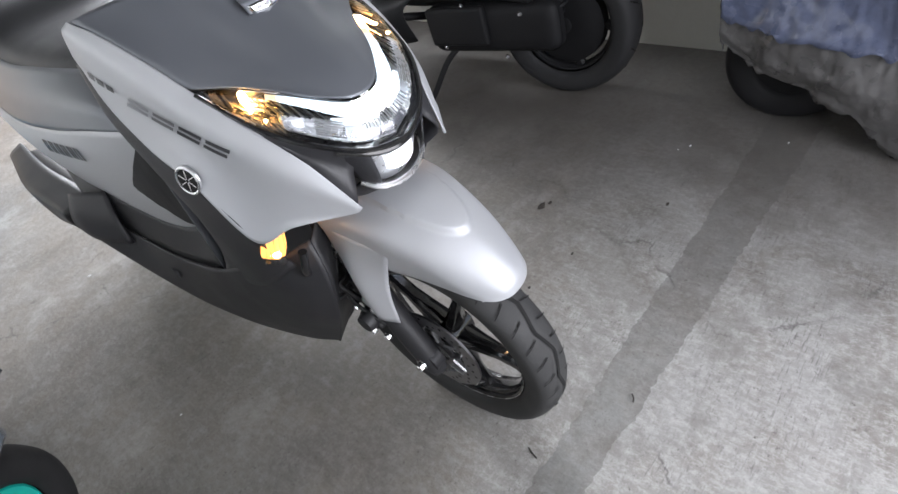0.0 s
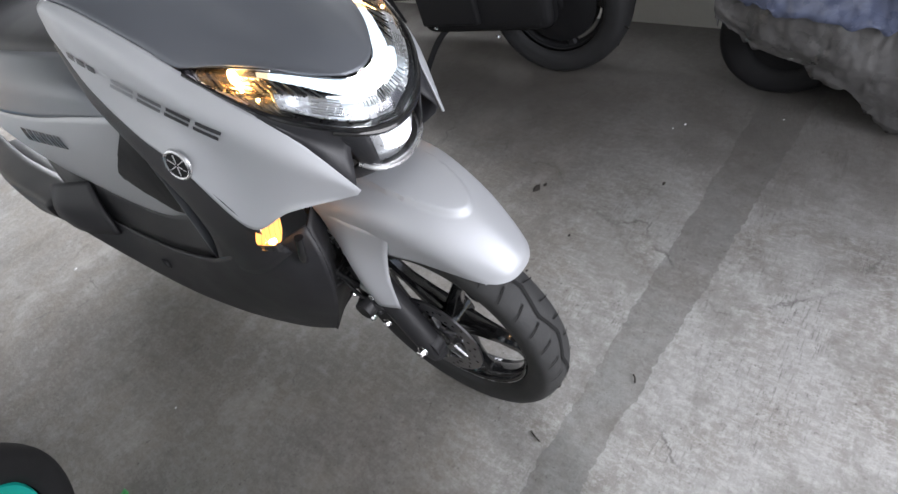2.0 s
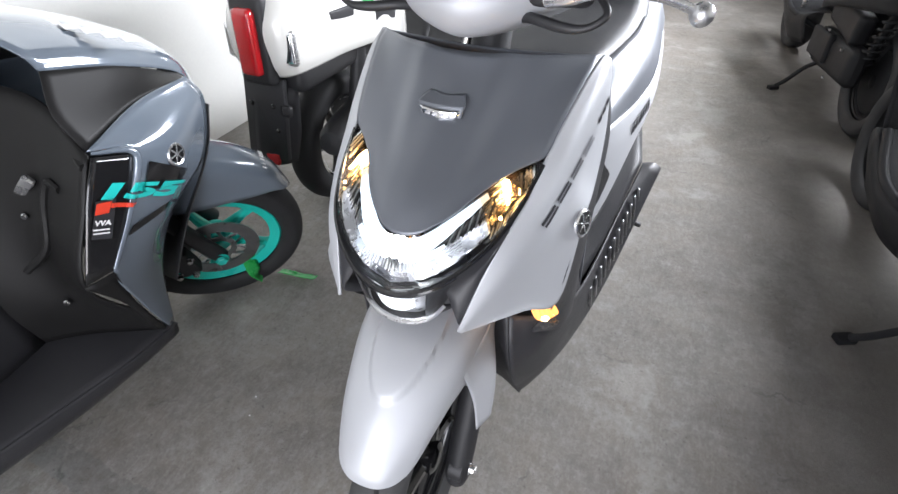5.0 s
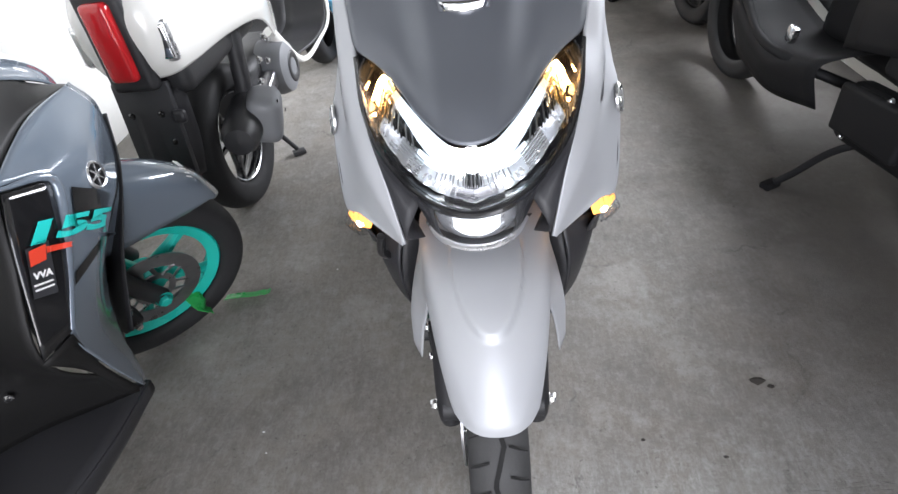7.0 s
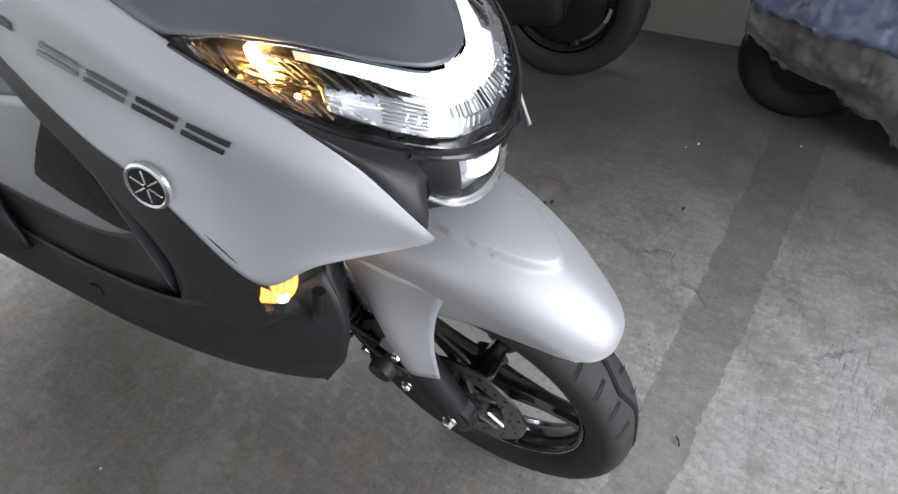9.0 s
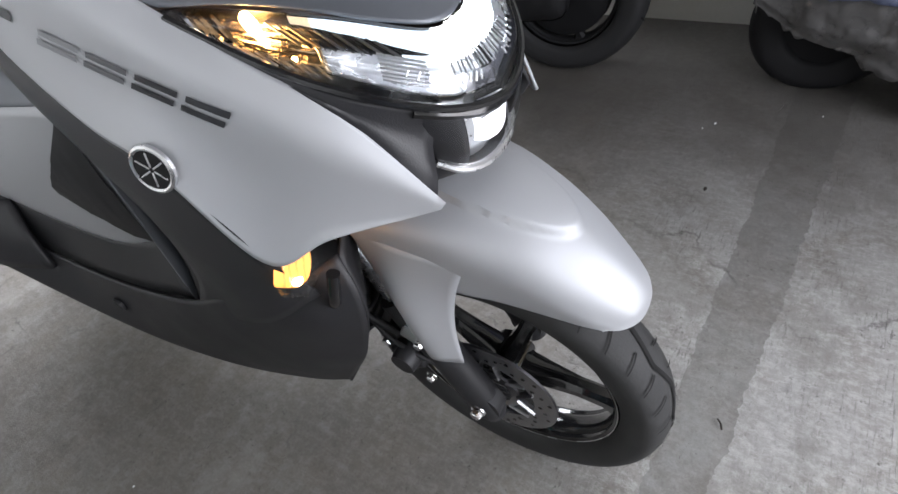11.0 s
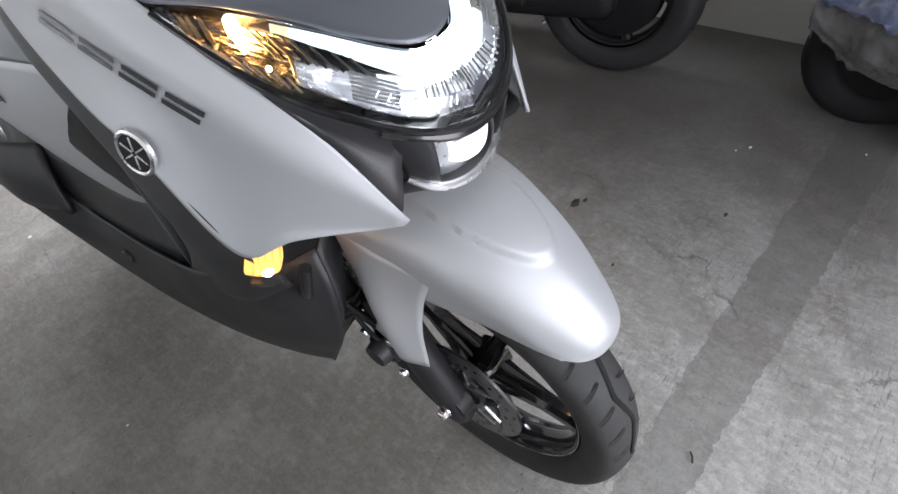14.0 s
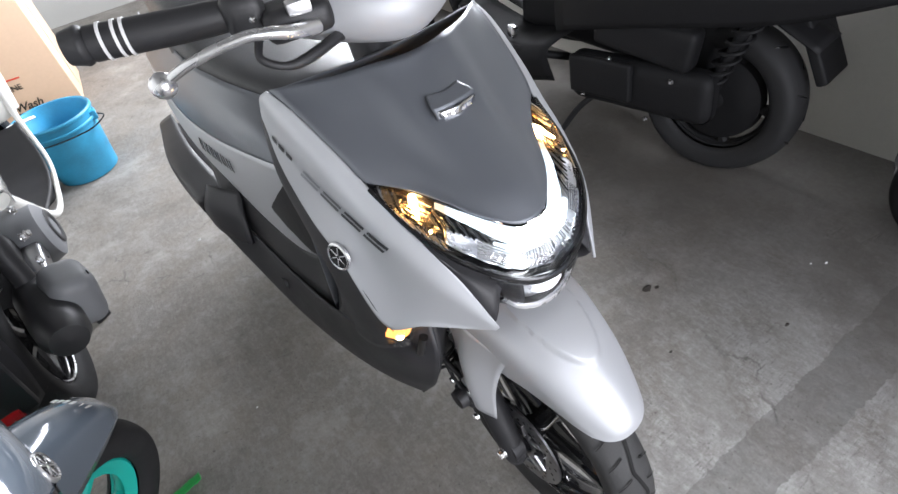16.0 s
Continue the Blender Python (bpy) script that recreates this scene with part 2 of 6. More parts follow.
M_MOULD = material("moulded black plastic", (0.010, 0.0098, 0.0098), 0.5, grain=0.05, scale=700, blotch=0.15, bump=0.2, shine=0.22)
M_REFLECT = material("faceted lamp reflector", (0.81, 0.82, 0.84), 0.32, metal=0.72, grain=0.1, scale=260, blotch=0.15, blotch_scale=70, bump=0.5)
M_CORNER = material("faceted amber lamp reflector", (0.50, 0.48, 0.46), 0.18, metal=1.0, grain=0.2, scale=220, blotch=0.3, blotch_scale=70, bump=0.8)
M_CHROME = material("mirror chrome", (0.88, 0.88, 0.90), 0.07, metal=1.0, blotch=0.02)
M_DECAL = material("dark grey decal film", (0.035, 0.036, 0.04), 0.35, blotch=0.05)
M_DECAL_PALE = material("pale grey decal film", (0.24, 0.245, 0.26), 0.35, blotch=0.05)
M_DECAL_MID = material("mid grey decal film", (0.12, 0.122, 0.13), 0.35, blotch=0.05)
M_WHITE_DECAL = material("white decal film", (0.8, 0.8, 0.8), 0.4, blotch=0.03)
# darker copy of the black plastic, the wall side's shade in its colour
M_DARKPL = material("shade-darkened black plastic", (0.012, 0.012, 0.013), 0.58, grain=0.05, scale=700, blotch=0.15, bump=0.25, shine=0.2)
M_CAP = material("faded charcoal plastic", (0.19, 0.195, 0.205), 0.5, grain=0.05, scale=700, blotch=0.10, bump=0.25)
M_SEAT = material("black seat vinyl", (0.028, 0.029, 0.032), 0.46, grain=0.08, scale=500, blotch=0.08, bump=0.5, shine=0.35)
M_LENS = clear_material("clear polycarbonate", (0.93, 0.94, 0.95))
M_AMBER = clear_material("amber polycarbonate", (1.0, 0.78, 0.52))
M_GROOVE = material("groove shade and emblem black", (0.008, 0.008, 0.008), 0.9)
M_SMOKE = clear_material("smoked polycarbonate", (0.55, 0.55, 0.57))
M_LED = lamp_material("white led", (0.93, 0.97, 1.0), 14.0)
M_LED_SOFT = lamp_material("white light guide", (0.95, 0.97, 1.0), 0.8)
M_BULB = lamp_material("amber bulb", (1.0, 0.64, 0.28), 55.0)
M_TEAL = material("teal wheel enamel", (0.012, 0.52, 0.43), 0.35, coat=0.3, blotch=0.04)
M_TAPE = material("green plastic tape", (0.03, 0.42, 0.09), 0.3, coat=0.2, blotch=0.15, blotch_scale=40)
M_SLATE = material("glossy slate grey paint", (0.160, 0.192, 0.232), 0.14, metal=0.2, coat=1.0, grain=0.02, scale=900, blotch=0.02)
M_WHITE = material("gloss white paint", (0.80, 0.79, 0.75), 0.18, coat=0.7, blotch=0.02)
M_RED = material("red lens plastic", (0.55, 0.015, 0.02), 0.12, coat=0.8, blotch=0.05)
M_RED_DECAL = material("red decal film", (0.72, 0.06, 0.03), 0.35, blotch=0.04)
M_TEAL_DECAL = material("teal decal film", (0.02, 0.55, 0.50), 0.35, blotch=0.04)
M_BLUE = material("blue bucket plastic", (0.032, 0.29, 0.49), 0.48, grain=0.12, scale=200, blotch=0.5, blotch_scale=7)
M_CARD = material("brown cardboard", (0.70, 0.50, 0.35), 0.8, grain=0.06, scale=60, blotch=0.07, blotch_scale=4, bump=0.2)
M_PRINT = material("dark print ink", (0.03, 0.025, 0.02), 0.7)
M_FILM = material("wrinkled plastic film", (0.085, 0.083, 0.082), 0.30, coat=0.5, grain=0.35, scale=95, blotch=0.4, blotch_scale=16, bump=1.0)
M_FILM_BLUE = material("blue plastic film", (0.082, 0.097, 0.155), 0.30, coat=0.5, grain=0.35, scale=95, blotch=0.4, blotch_scale=16, bump=1.0)


# ---- mesh helpers ----
def part(name, bm, mat, parent=None, label="", thick=0.0, smooth=True):
    me = bpy.data.meshes.new(name)
    bmesh.ops.recalc_face_normals(bm, faces=bm.faces)
    bm.to_mesh(me)
    bm.free()
    me.materials.append(mat)
    if smooth:
        me.shade_smooth()
        me.set_sharp_from_angle(angle=radians(38))
    ob = new(name, me)
    if parent:
        ob.parent = parent
    if label:
        ob["label"] = label
    if thick:
        s = ob.modifiers.new("thickness", "SOLIDIFY")
        s.thickness, s.offset = thick, -1
    return ob


def thing(name, label, category, group="", at=None):
    ob = new(name)
    ob.empty_display_size = 0.05
    if at is not None:
        ob.matrix_world = at
    return tagged(ob, label, category, group)


def spline(pts, n, closed=False):
    """n points along a Catmull-Rom curve through pts (arrays of any width)."""
    p = np.array(pts, float)
    k = len(p)
    if k == 2 and not closed:
        return p[0] + (p[1] - p[0]) * np.linspace(0, 1, n)[:, None]
    ext = np.concatenate([p[-1:], p, p[:2]]) if closed else np.concatenate([2 * p[:1] - p[1:2], p, 2 * p[-1:] - p[-2:-1]])
    spans = k if closed else k - 1
    u = np.linspace(0, spans, n, endpoint=not closed)
    i = np.minimum(u.astype(int), spans - 1)
    f = (u - i)[:, None]
    a, b, c, d = ext[i], ext[i + 1], ext[i + 2], ext[i + 3]
    return 0.5 * (2 * b + (c - a) * f + (2 * a - 5 * b + 4 * c - d) * f**2 + (3 * b - a - 3 * c + d) * f**3)


def patch(rows, nu, nv):
    """A smooth array [nv, nu, 3] through a small net of points."""
    wide = np.array([spline(r, nu) for r in rows])
    return np.array([spline(wide[:, i], nv) for i in range(nu)]).transpose(1, 0, 2)


def sheet(points, bm=None, close_u=False):
    bm = bm or bmesh.new()
    nv, nu = points.shape[:2]
    vs = [[bm.verts.new(points[j, i]) for i in range(nu)] for j in range(nv)]
    for j in range(nv - 1):
        for i in range(nu - (0 if close_u else 1)):
            k = (i + 1) % nu
            try:
                bm.faces.new((vs[j][i], vs[j][k], vs[j + 1][k], vs[j + 1][i]))
            except ValueError:
                pass
    return bm


def sym(rows, nu, nv):
    """A smooth net through points given from the centre line outwards, to both sides."""
    full = [[(-p[0], p[1], p[2]) for p in list(r)[:0:-1]] + [tuple(p) for p in r] for r in rows]
    return patch(full, 2 * nu - 1, nv)


def mirror_net(points):
    """A net from the centre line outwards, completed to both sides."""
    other = points[:, :0:-1] * np.array([-1, 1, 1])
    return np.concatenate([other, points], 1)


def tube(pts, radius, seg=10, n=None, bm=None, flat=1.0):
    """A round bar along a curve, closed at the ends; radius: one number or one for each point."""
    bm = bm or bmesh.new()
    r = np.full(len(pts), radius, float) if np.isscalar(radius) else np.array(radius, float)
    line = spline(np.c_[np.array(pts, float), r], n or max(2, 6 * (len(pts) - 1) + 1))
    c, r = line[:, :3], line[:, 3]
    t = np.gradient(c, axis=0)
    t /= np.linalg.norm(t, axis=1)[:, None] + 1e-9
    side = np.cross(t[0], (0.01, 0.02, 1.0))
    if np.linalg.norm(side) < 0.05:
        side = np.cross(t[0], (1.0, 0, 0))
    rings = []
    for k in range(len(c)):
        side = side - t[k] * (side @ t[k])
        side /= np.linalg.norm(side)
        up = np.cross(side, t[k])
        a = np.linspace(0, 2 * np.pi, seg, endpoint=False)
        rings.append([bm.verts.new(c[k] + r[k] * (np.cos(x) * side + flat * np.sin(x) * up)) for x in a])
    for a, b in zip(rings, rings[1:]):
        for i in range(seg):
            bm.faces.new((a[i], a[(i + 1) % seg], b[(i + 1) % seg], b[i]))
    bm.faces.new(rings[0][::-1])
    bm.faces.new(rings[-1])
    return bm


def lathe(profile, seg=64, m=None, bm=None, closed=False, arc=2 * math.pi):
    """A profile of (radius, along x) turned about the x axis."""
    bm = bm or bmesh.new()
    m = m or Matrix()
    full = arc > 6.28
    n = seg if full else seg + 1
    rings = []
    for r, x in profile:
        rings.append([bm.verts.new(m @ Vector((x, r * math.cos(arc * k / seg), r * math.sin(arc * k / seg)))) for k in range(n)])
    pairs = list(zip(rings, rings[1:])) + ([(rings[-1], rings[0])] if closed else [])
    for a, b in pairs:
        for k in range(seg):
            bm.faces.new((a[k], a[(k + 1) % n], b[(k + 1) % n], b[k]))
    return bm


def block(size, m=None, bevel=0.004, seg=2, bm=None, taper=1.0):
    """A box with rounded edges; taper narrows its top."""
    one = bmesh.new()
    bmesh.ops.create_cube(one, size=1)
    for v in one.verts:
        k = taper if v.co.z > 0 else 1
        v.co = Vector((v.co.x * size[0] * k, v.co.y * size[1] * k, v.co.z * size[2]))
    if bevel:
        bmesh.ops.bevel(one, geom=one.edges[:], offset=bevel, segments=seg, affect="EDGES", profile=0.6)
    one.transform(m or Matrix())
    if bm is None:
        return one
    me = bpy.data.meshes.new("tmp")
    one.to_mesh(me)
    one.free()
    bm.from_mesh(me)
    bpy.data.meshes.remove(me)
    return bm


def slab(outline, depth, m=None, bevel=0.0, bm=None):
    """A flat plate from an outline in x, y, depth thick upwards, laid by m."""
    one = bmesh.new()
    low = [one.verts.new((x, y, 0)) for x, y in outline]
    top = [one.verts.new((x, y, depth)) for x, y in outline]
    one.faces.new(low[::-1])
    one.faces.new(top)
    for i in range(len(low)):
        k = (i + 1) % len(low)
        one.faces.new((low[i], low[k], top[k], top[i]))
    if bevel:
        bmesh.ops.bevel(one, geom=[e for e in one.edges], offset=bevel, segments=2, affect="EDGES", profile=0.6)
    one.transform(m or Matrix())
    if bm is None:
        return one
    me = bpy.data.meshes.new("tmp")
    one.to_mesh(me)
    one.free()
    bm.from_mesh(me)
    bpy.data.meshes.remove(me)
    return bm


def ball(r, m=None, seg=16, squash=(1, 1, 1), bm=None):
    bm = bm or bmesh.new()
    bmesh.ops.create_uvsphere(bm, u_segments=seg, v_segments=max(6, seg // 2), radius=r, matrix=(m or Matrix()) @ Matrix.Diagonal((*squash, 1)))
    return bm


def bolt(r, h, m):
    """A hexagon bolt head with a collar, its axis along x."""
    bm = lathe([(0.0001, h), (r * 0.8, h), (r, h * 0.8), (r, h * 0.2)], 6, m)
    return lathe([(r * 1.3, h * 0.2), (r * 1.35, 0.0), (0.0001, 0.0)], 14, m, bm)


def tyre(R, width, height, m, grooves=0):
    """A road tyre about the x axis: bead, sidewall, shoulder and rounded tread."""
    w = width / 2
    prof = [(R - height, -w * 0.62), (R - height * 0.86, -w * 0.86), (R - height * 0.5, -w), (R - height * 0.26, -w * 0.94), (R - height * 0.10, -w * 0.66), (R - height * 0.02, -w * 0.3), (R, 0)]
    prof += [(r, -x) for r, x in prof[-2::-1]]
    fine = spline(prof, 29)
    return lathe([tuple(p) for p in fine], 96, m)


# ---- room ----
def wall(name, size, at, mat, label):
    return tagged(part(name, block(size, pose(*at), 0), mat, None, smooth=False), label, "wall", kind="structure")


X0, X1, Y0, Y1, HIGH = -1.62, 1.54, -1.70, 5.2, 3.1
floor = bmesh.new()
bmesh.ops.create_grid(floor, x_segments=2, y_segments=2, size=0.5)
floor.transform(Matrix.Translation((-0.04, 1.0, 0)) @ Matrix.Diagonal((3.6, 8.8, 1, 1)))
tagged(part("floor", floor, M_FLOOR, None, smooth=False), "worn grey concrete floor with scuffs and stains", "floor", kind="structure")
# east wall with a long high window, plain west wall
wall("wall_east_a", (0.16, 6.90, 1.04), (X1 + 0.08, 1.75, 0.52), M_WALL, "dirty cream painted plaster wall below the window")
wall("wall_east_b", (0.16, 6.90, 1.24), (X1 + 0.08, 1.75, HIGH - 0.62), M_WALL, "plaster wall above the long side window")
wall("wall_east_c", (0.16, 3.00, 0.82), (X1 + 0.08, -0.20, 1.45), M_WALL, "plaster pier beside the long window")
wall("wall_east_d", (0.16, 1.10, 0.82), (X1 + 0.08, 4.65, 1.45), M_WALL, "plaster wall beyond the long window")
wall("wall_west", (0.16, 7.0, HIGH), (X0 - 0.08, 1.75, HIGH / 2), M_WALL_PALE, "pale grey painted plaster wall")
# rear wall, front wall with the wide street opening
wall("wall_north", (3.3, 0.16, HIGH), (-0.04, Y1 + 0.08, HIGH / 2), M_WALL_REAR, "grey painted rear plaster wall")
wall("wall_south_c", (0.39, 0.16, HIGH), (1.345, Y0 - 0.08, HIGH / 2), M_WALL, "dirty plaster pier beside the street opening")
wall("wall_south_a", (1.17, 0.16, HIGH), (-1.035, Y0 - 0.08, HIGH / 2), M_WALL, "dirty plaster wall beside the street opening")
wall("wall_south_b", (1.60, 0.16, 0.70), (0.35, Y0 - 0.08, HIGH - 0.35), M_WALL, "lintel above the street opening")
tagged(part("ceiling", block((3.5, 8.8, 0.12), pose(-0.04, 1.0, HIGH + 0.06), 0), M_CEIL, None, smooth=False), "plain grey ceiling slab", "ceiling", kind="structure")
# mortar strip let into the floor, a little proud, with ragged edges
rng = random.Random(4)
xs = np.linspace(-0.9, 1.53, 520)
wob = lambda k: 0.006 * noise.noise((k * 3.1, 5.2, 0)) + 0.010 * noise.noise((k * 11.0, 1.2, 0)) + 0.005 * noise.noise((k * 60.0, 1.2, 3)) + 0.004 * noise.noise((k * 140.0, 4.2, 3))
strip = np.array([[(x, -0.299 + wob(x) - 0.062 * x, 0.0004), (x, -0.25 - 0.045 * x, 0.0007), (x, -0.205 + wob(x + 9) - 0.028 * x, 0.0004)] for x in xs]).transpose(1, 0, 2)
tagged(part("floor_strip", sheet(strip), M_STRIP, None, smooth=False), "smoother mortar strip patched into the concrete floor", "floor strip", kind="structure")


# ---- the silver scooter ----
WHEEL_R = 0.2335
STEER = radians(-2.2)
AXIS = Vector((0, 0.438, 0.899)).normalized()
HINGE = Vector((0, 0.035, 0.231))
TURNED = Matrix.Translation(HINGE) @ Matrix.Rotation(-STEER, 4, AXIS) @ Matrix.Translation(-HINGE)
TRAIL = Matrix.Translation((0, 0.011, 0))
scooter = thing("scooter", "satin silver-grey scooter with its headlight lit, on its stand", "scooter")


def steered(bm):
    bm.transform(TURNED)
    return bm


def on_fork(bm):
    """Turned with the bar, for the wheel and the fork, which stand a little behind the mudguard's middle."""
    bm.transform(TURNED @ TRAIL)
    return bm


def sides(build):
    """Builds a part for the rider's right (-1) and left (1)."""
    return [build(s) for s in (-1, 1)]


def flip(points, s):
    return np.array(points) * np.array([-s, 1, 1])


# wheel
def five_spoke_rim(R, m, s_width, n=5, r_hub=0.03, inner=0.0):
    bm = bmesh.new()
    lathe([(R, -0.024), (R * 1.035, -0.027), (R * 1.05, -0.022), (R * 0.985, -0.016), (R * 0.96, -0.008), (R * 0.96, 0.008), (R * 0.985, 0.016), (R * 1.05, 0.022), (R * 1.035, 0.027), (R, 0.024)], 96, m, bm, closed=True)
    lathe([(0.0001, -0.036), (r_hub * 0.7, -0.036), (r_hub, -0.030), (r_hub, 0.030), (r_hub * 0.7, 0.036), (0.0001, 0.036)], 32, m, bm)
    for k in range(n):
        a = 2 * math.pi * k / n + 0.35
        turn = m @ Matrix.Rotation(a, 4, "X")
        root, end = s_width * 1.25, s_width
        net = []
        for r, w, h in ((r_hub * 0.7, root, 0.024), (R * 0.35, root * 0.95, 0.018), (R * 0.65, end * 0.85, 0.013), (R * 0.88, end * 1.0, 0.013), (R * 0.975, end * 1.6, 0.016)):
            net.append([turn @ Vector((x, y, r)) for x, y in ((-h, -w * 0.5), (-h, w * 0.5), (-h * 0.5, w), (h * 0.5, w), (h, w * 0.5), (h, -w * 0.5), (h * 0.5, -w), (-h * 0.5, -w))])
        sheet(np.array(net), bm, close_u=True)
    return bm


hub = pose(0, 0, WHEEL_R)
front_tyre = part("front_tyre", on_fork(tyre(WHEEL_R, 0.083, 0.060, hub)), M_TREAD, scooter, "black road tyre with a wavy centre groove")
# wavy centre groove and short slanting side slots, their shade drawn as black strips
gro = bmesh.new()
n = 160
ribbon = []
for k in range(n + 1):
    a = 2 * math.pi * k / n
    off = 0.007 * math.asin(math.sin(a * 14)) / 1.57
    ribbon.append([hub @ Vector((off + d, (WHEEL_R + 0.0014) * math.cos(a), (WHEEL_R + 0.0014) * math.sin(a))) for d in (-0.0034, 0.0034)])
sheet(np.array(ribbon), gro)
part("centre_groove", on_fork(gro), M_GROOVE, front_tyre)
sipe_meshes = []
for s in (-1, 1):
    line = []
    for u in np.linspace(0, 1, 6):
        x = 0.013 + 0.0250 * u
        drop = 0.060 * (0.010 + 0.34 * max(0, (x - 0.006) / 0.0415) ** 2.6)
        r = WHEEL_R - drop + 0.0014
        a = 0.045 * u
        wdt = 0.014 * (1 - 0.45 * u)
        line.append([Vector((s * x, r * math.cos(a + e), r * math.sin(a + e))) for e in (-wdt / 2, wdt / 2)])
    bm = sheet(np.array(line))
    me = bpy.data.meshes.new("tread_sipe")
    bm.to_mesh(me)
    bm.free()
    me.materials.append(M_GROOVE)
    sipe_meshes.append(me)
for k in range(36):
    for s in (0, 1):
        ob = new("tread_sipe", sipe_meshes[s])
        ob.parent = front_tyre
        ob.matrix_local = TURNED @ TRAIL @ hub @ Matrix.Rotation(2 * math.pi * (k + 0.5 * s) / 36, 4, "X")
rim = part("front_rim", on_fork(five_spoke_rim(0.166, hub, 0.0125)), M_GLOSS, scooter, "gloss black five-spoke wheel rim")
part("rim_line", on_fork(lathe([(0.1705, -0.0268), (0.1715, -0.0272)], 96, hub)), M_ALLOY, rim)
part("valve", on_fork(tube([(-0.01, -0.05, WHEEL_R - 0.145), (-0.03, -0.045, WHEEL_R - 0.125)], 0.004)), M_STEEL, rim)


def brake_disc(R, m, windows=6):
    bm = bmesh.new()
    t = 0.002
    for r0, r1 in ((R * 0.66, R), (R * 0.30, R * 0.44)):
        lathe([(r0, -t), (r1, -t), (r1, t), (r0, t)], 72, m, bm, closed=True)
    for k in range(windows):
        for d in (-0.5, 0.5):
            a = 2 * math.pi * (k + 0.25 * d) / windows
            tube([m @ Vector((0, R * 0.40 * math.cos(a), R * 0.40 * math.sin(a))), m @ Vector((0, R * 0.70 * math.cos(a + d * 0.5), R * 0.70 * math.sin(a + d * 0.5)))], R * 0.06, 6, 3, bm, 0.3)
    return bm


disc_at = pose(-0.052, 0, WHEEL_R)
disc = part("brake_disc", on_fork(brake_disc(0.098, disc_at)), M_DISC, scooter, "drilled steel brake disc")
holes = bmesh.new()
for k in range(36):
    a = 2 * math.pi * k / 36
    r = 0.098 * (0.75, 0.83, 0.91)[k % 3]
    lathe([(0.0001, -0.0003), (0.0032, -0.0003)], 8, disc_at @ pose(-0.0024, r * math.cos(a), r * math.sin(a)), holes)
part("drill_holes", on_fork(holes), M_GLOSS, disc)


def fork_leg(s):
    x = s * 0.074
    bm = tube([(x, -0.012, 0.205), (x, 0.0, WHEEL_R), (x, 0.055, 0.345), (x, 0.098, 0.43)], [0.017, 0.023, 0.024, 0.024], 14)
    lathe([(0.012, -0.014), (0.026, -0.012), (0.026, 0.012), (0.012, 0.014)], 20, pose(x, 0, WHEEL_R), bm)
    leg = part("fork_leg", on_fork(bm), M_BLACK, scooter)
    part("fork_tube", on_fork(tube([(x, 0.098, 0.43), (x, 0.185, 0.62)], 0.0155, 14)), M_STEEL, leg)
    part("axle_nut", on_fork(bolt(0.0085, 0.012, pose(x + s * 0.022, 0, WHEEL_R + 0.008, 0, 0, 0 if s > 0 else 180))), M_STEEL, leg)
    part("reflector_collar", on_fork(lathe([(0.026, -0.012), (0.028, -0.010), (0.028, 0.010), (0.026, 0.012)], 20, pose(x, 0.075, 0.386, 0, 0, 0) @ Matrix.Rotation(radians(-64), 4, "X") @ Matrix.Rotation(radians(90), 4, "Y"))), M_ALLOY, leg)
    return leg


legs = sides(fork_leg)
cal = block((0.038, 0.052, 0.085), pose(-0.066, 0.088, 0.335, -32), 0.010, 3)
block((0.030, 0.040, 0.045), pose(-0.088, 0.092, 0.325, -32), 0.008, 3, cal)
lathe([(0.0001, -0.02), (0.017, -0.02), (0.019, -0.012), (0.019, 0.0)], 20, pose(-0.098, 0.088, 0.335), cal)
caliper = part("brake_caliper", on_fork(cal), M_BLACK, scooter)
for y, z in ((0.062, 0.375), (0.062, 0.295), (0.118, 0.352), (0.10, 0.29)):
    part("caliper_bolt", on_fork(bolt(0.0065, 0.008, pose(-0.098, y, z, 0, 0, 180))), M_STEEL, caliper)
part("brake_hose", on_fork(tube([(-0.088, 0.105, 0.36), (-0.10, 0.14, 0.41), (-0.085, 0.13, 0.47), (-0.07, 0.17, 0.60)], 0.0055)), M_BLACK, scooter)
part("sensor_cable", on_fork(tube([(-0.06, 0.02, 0.26), (-0.095, 0.05, 0.33), (-0.10, 0.12, 0.37), (-0.09, 0.16, 0.46)], 0.0035)), M_BLACK, scooter)

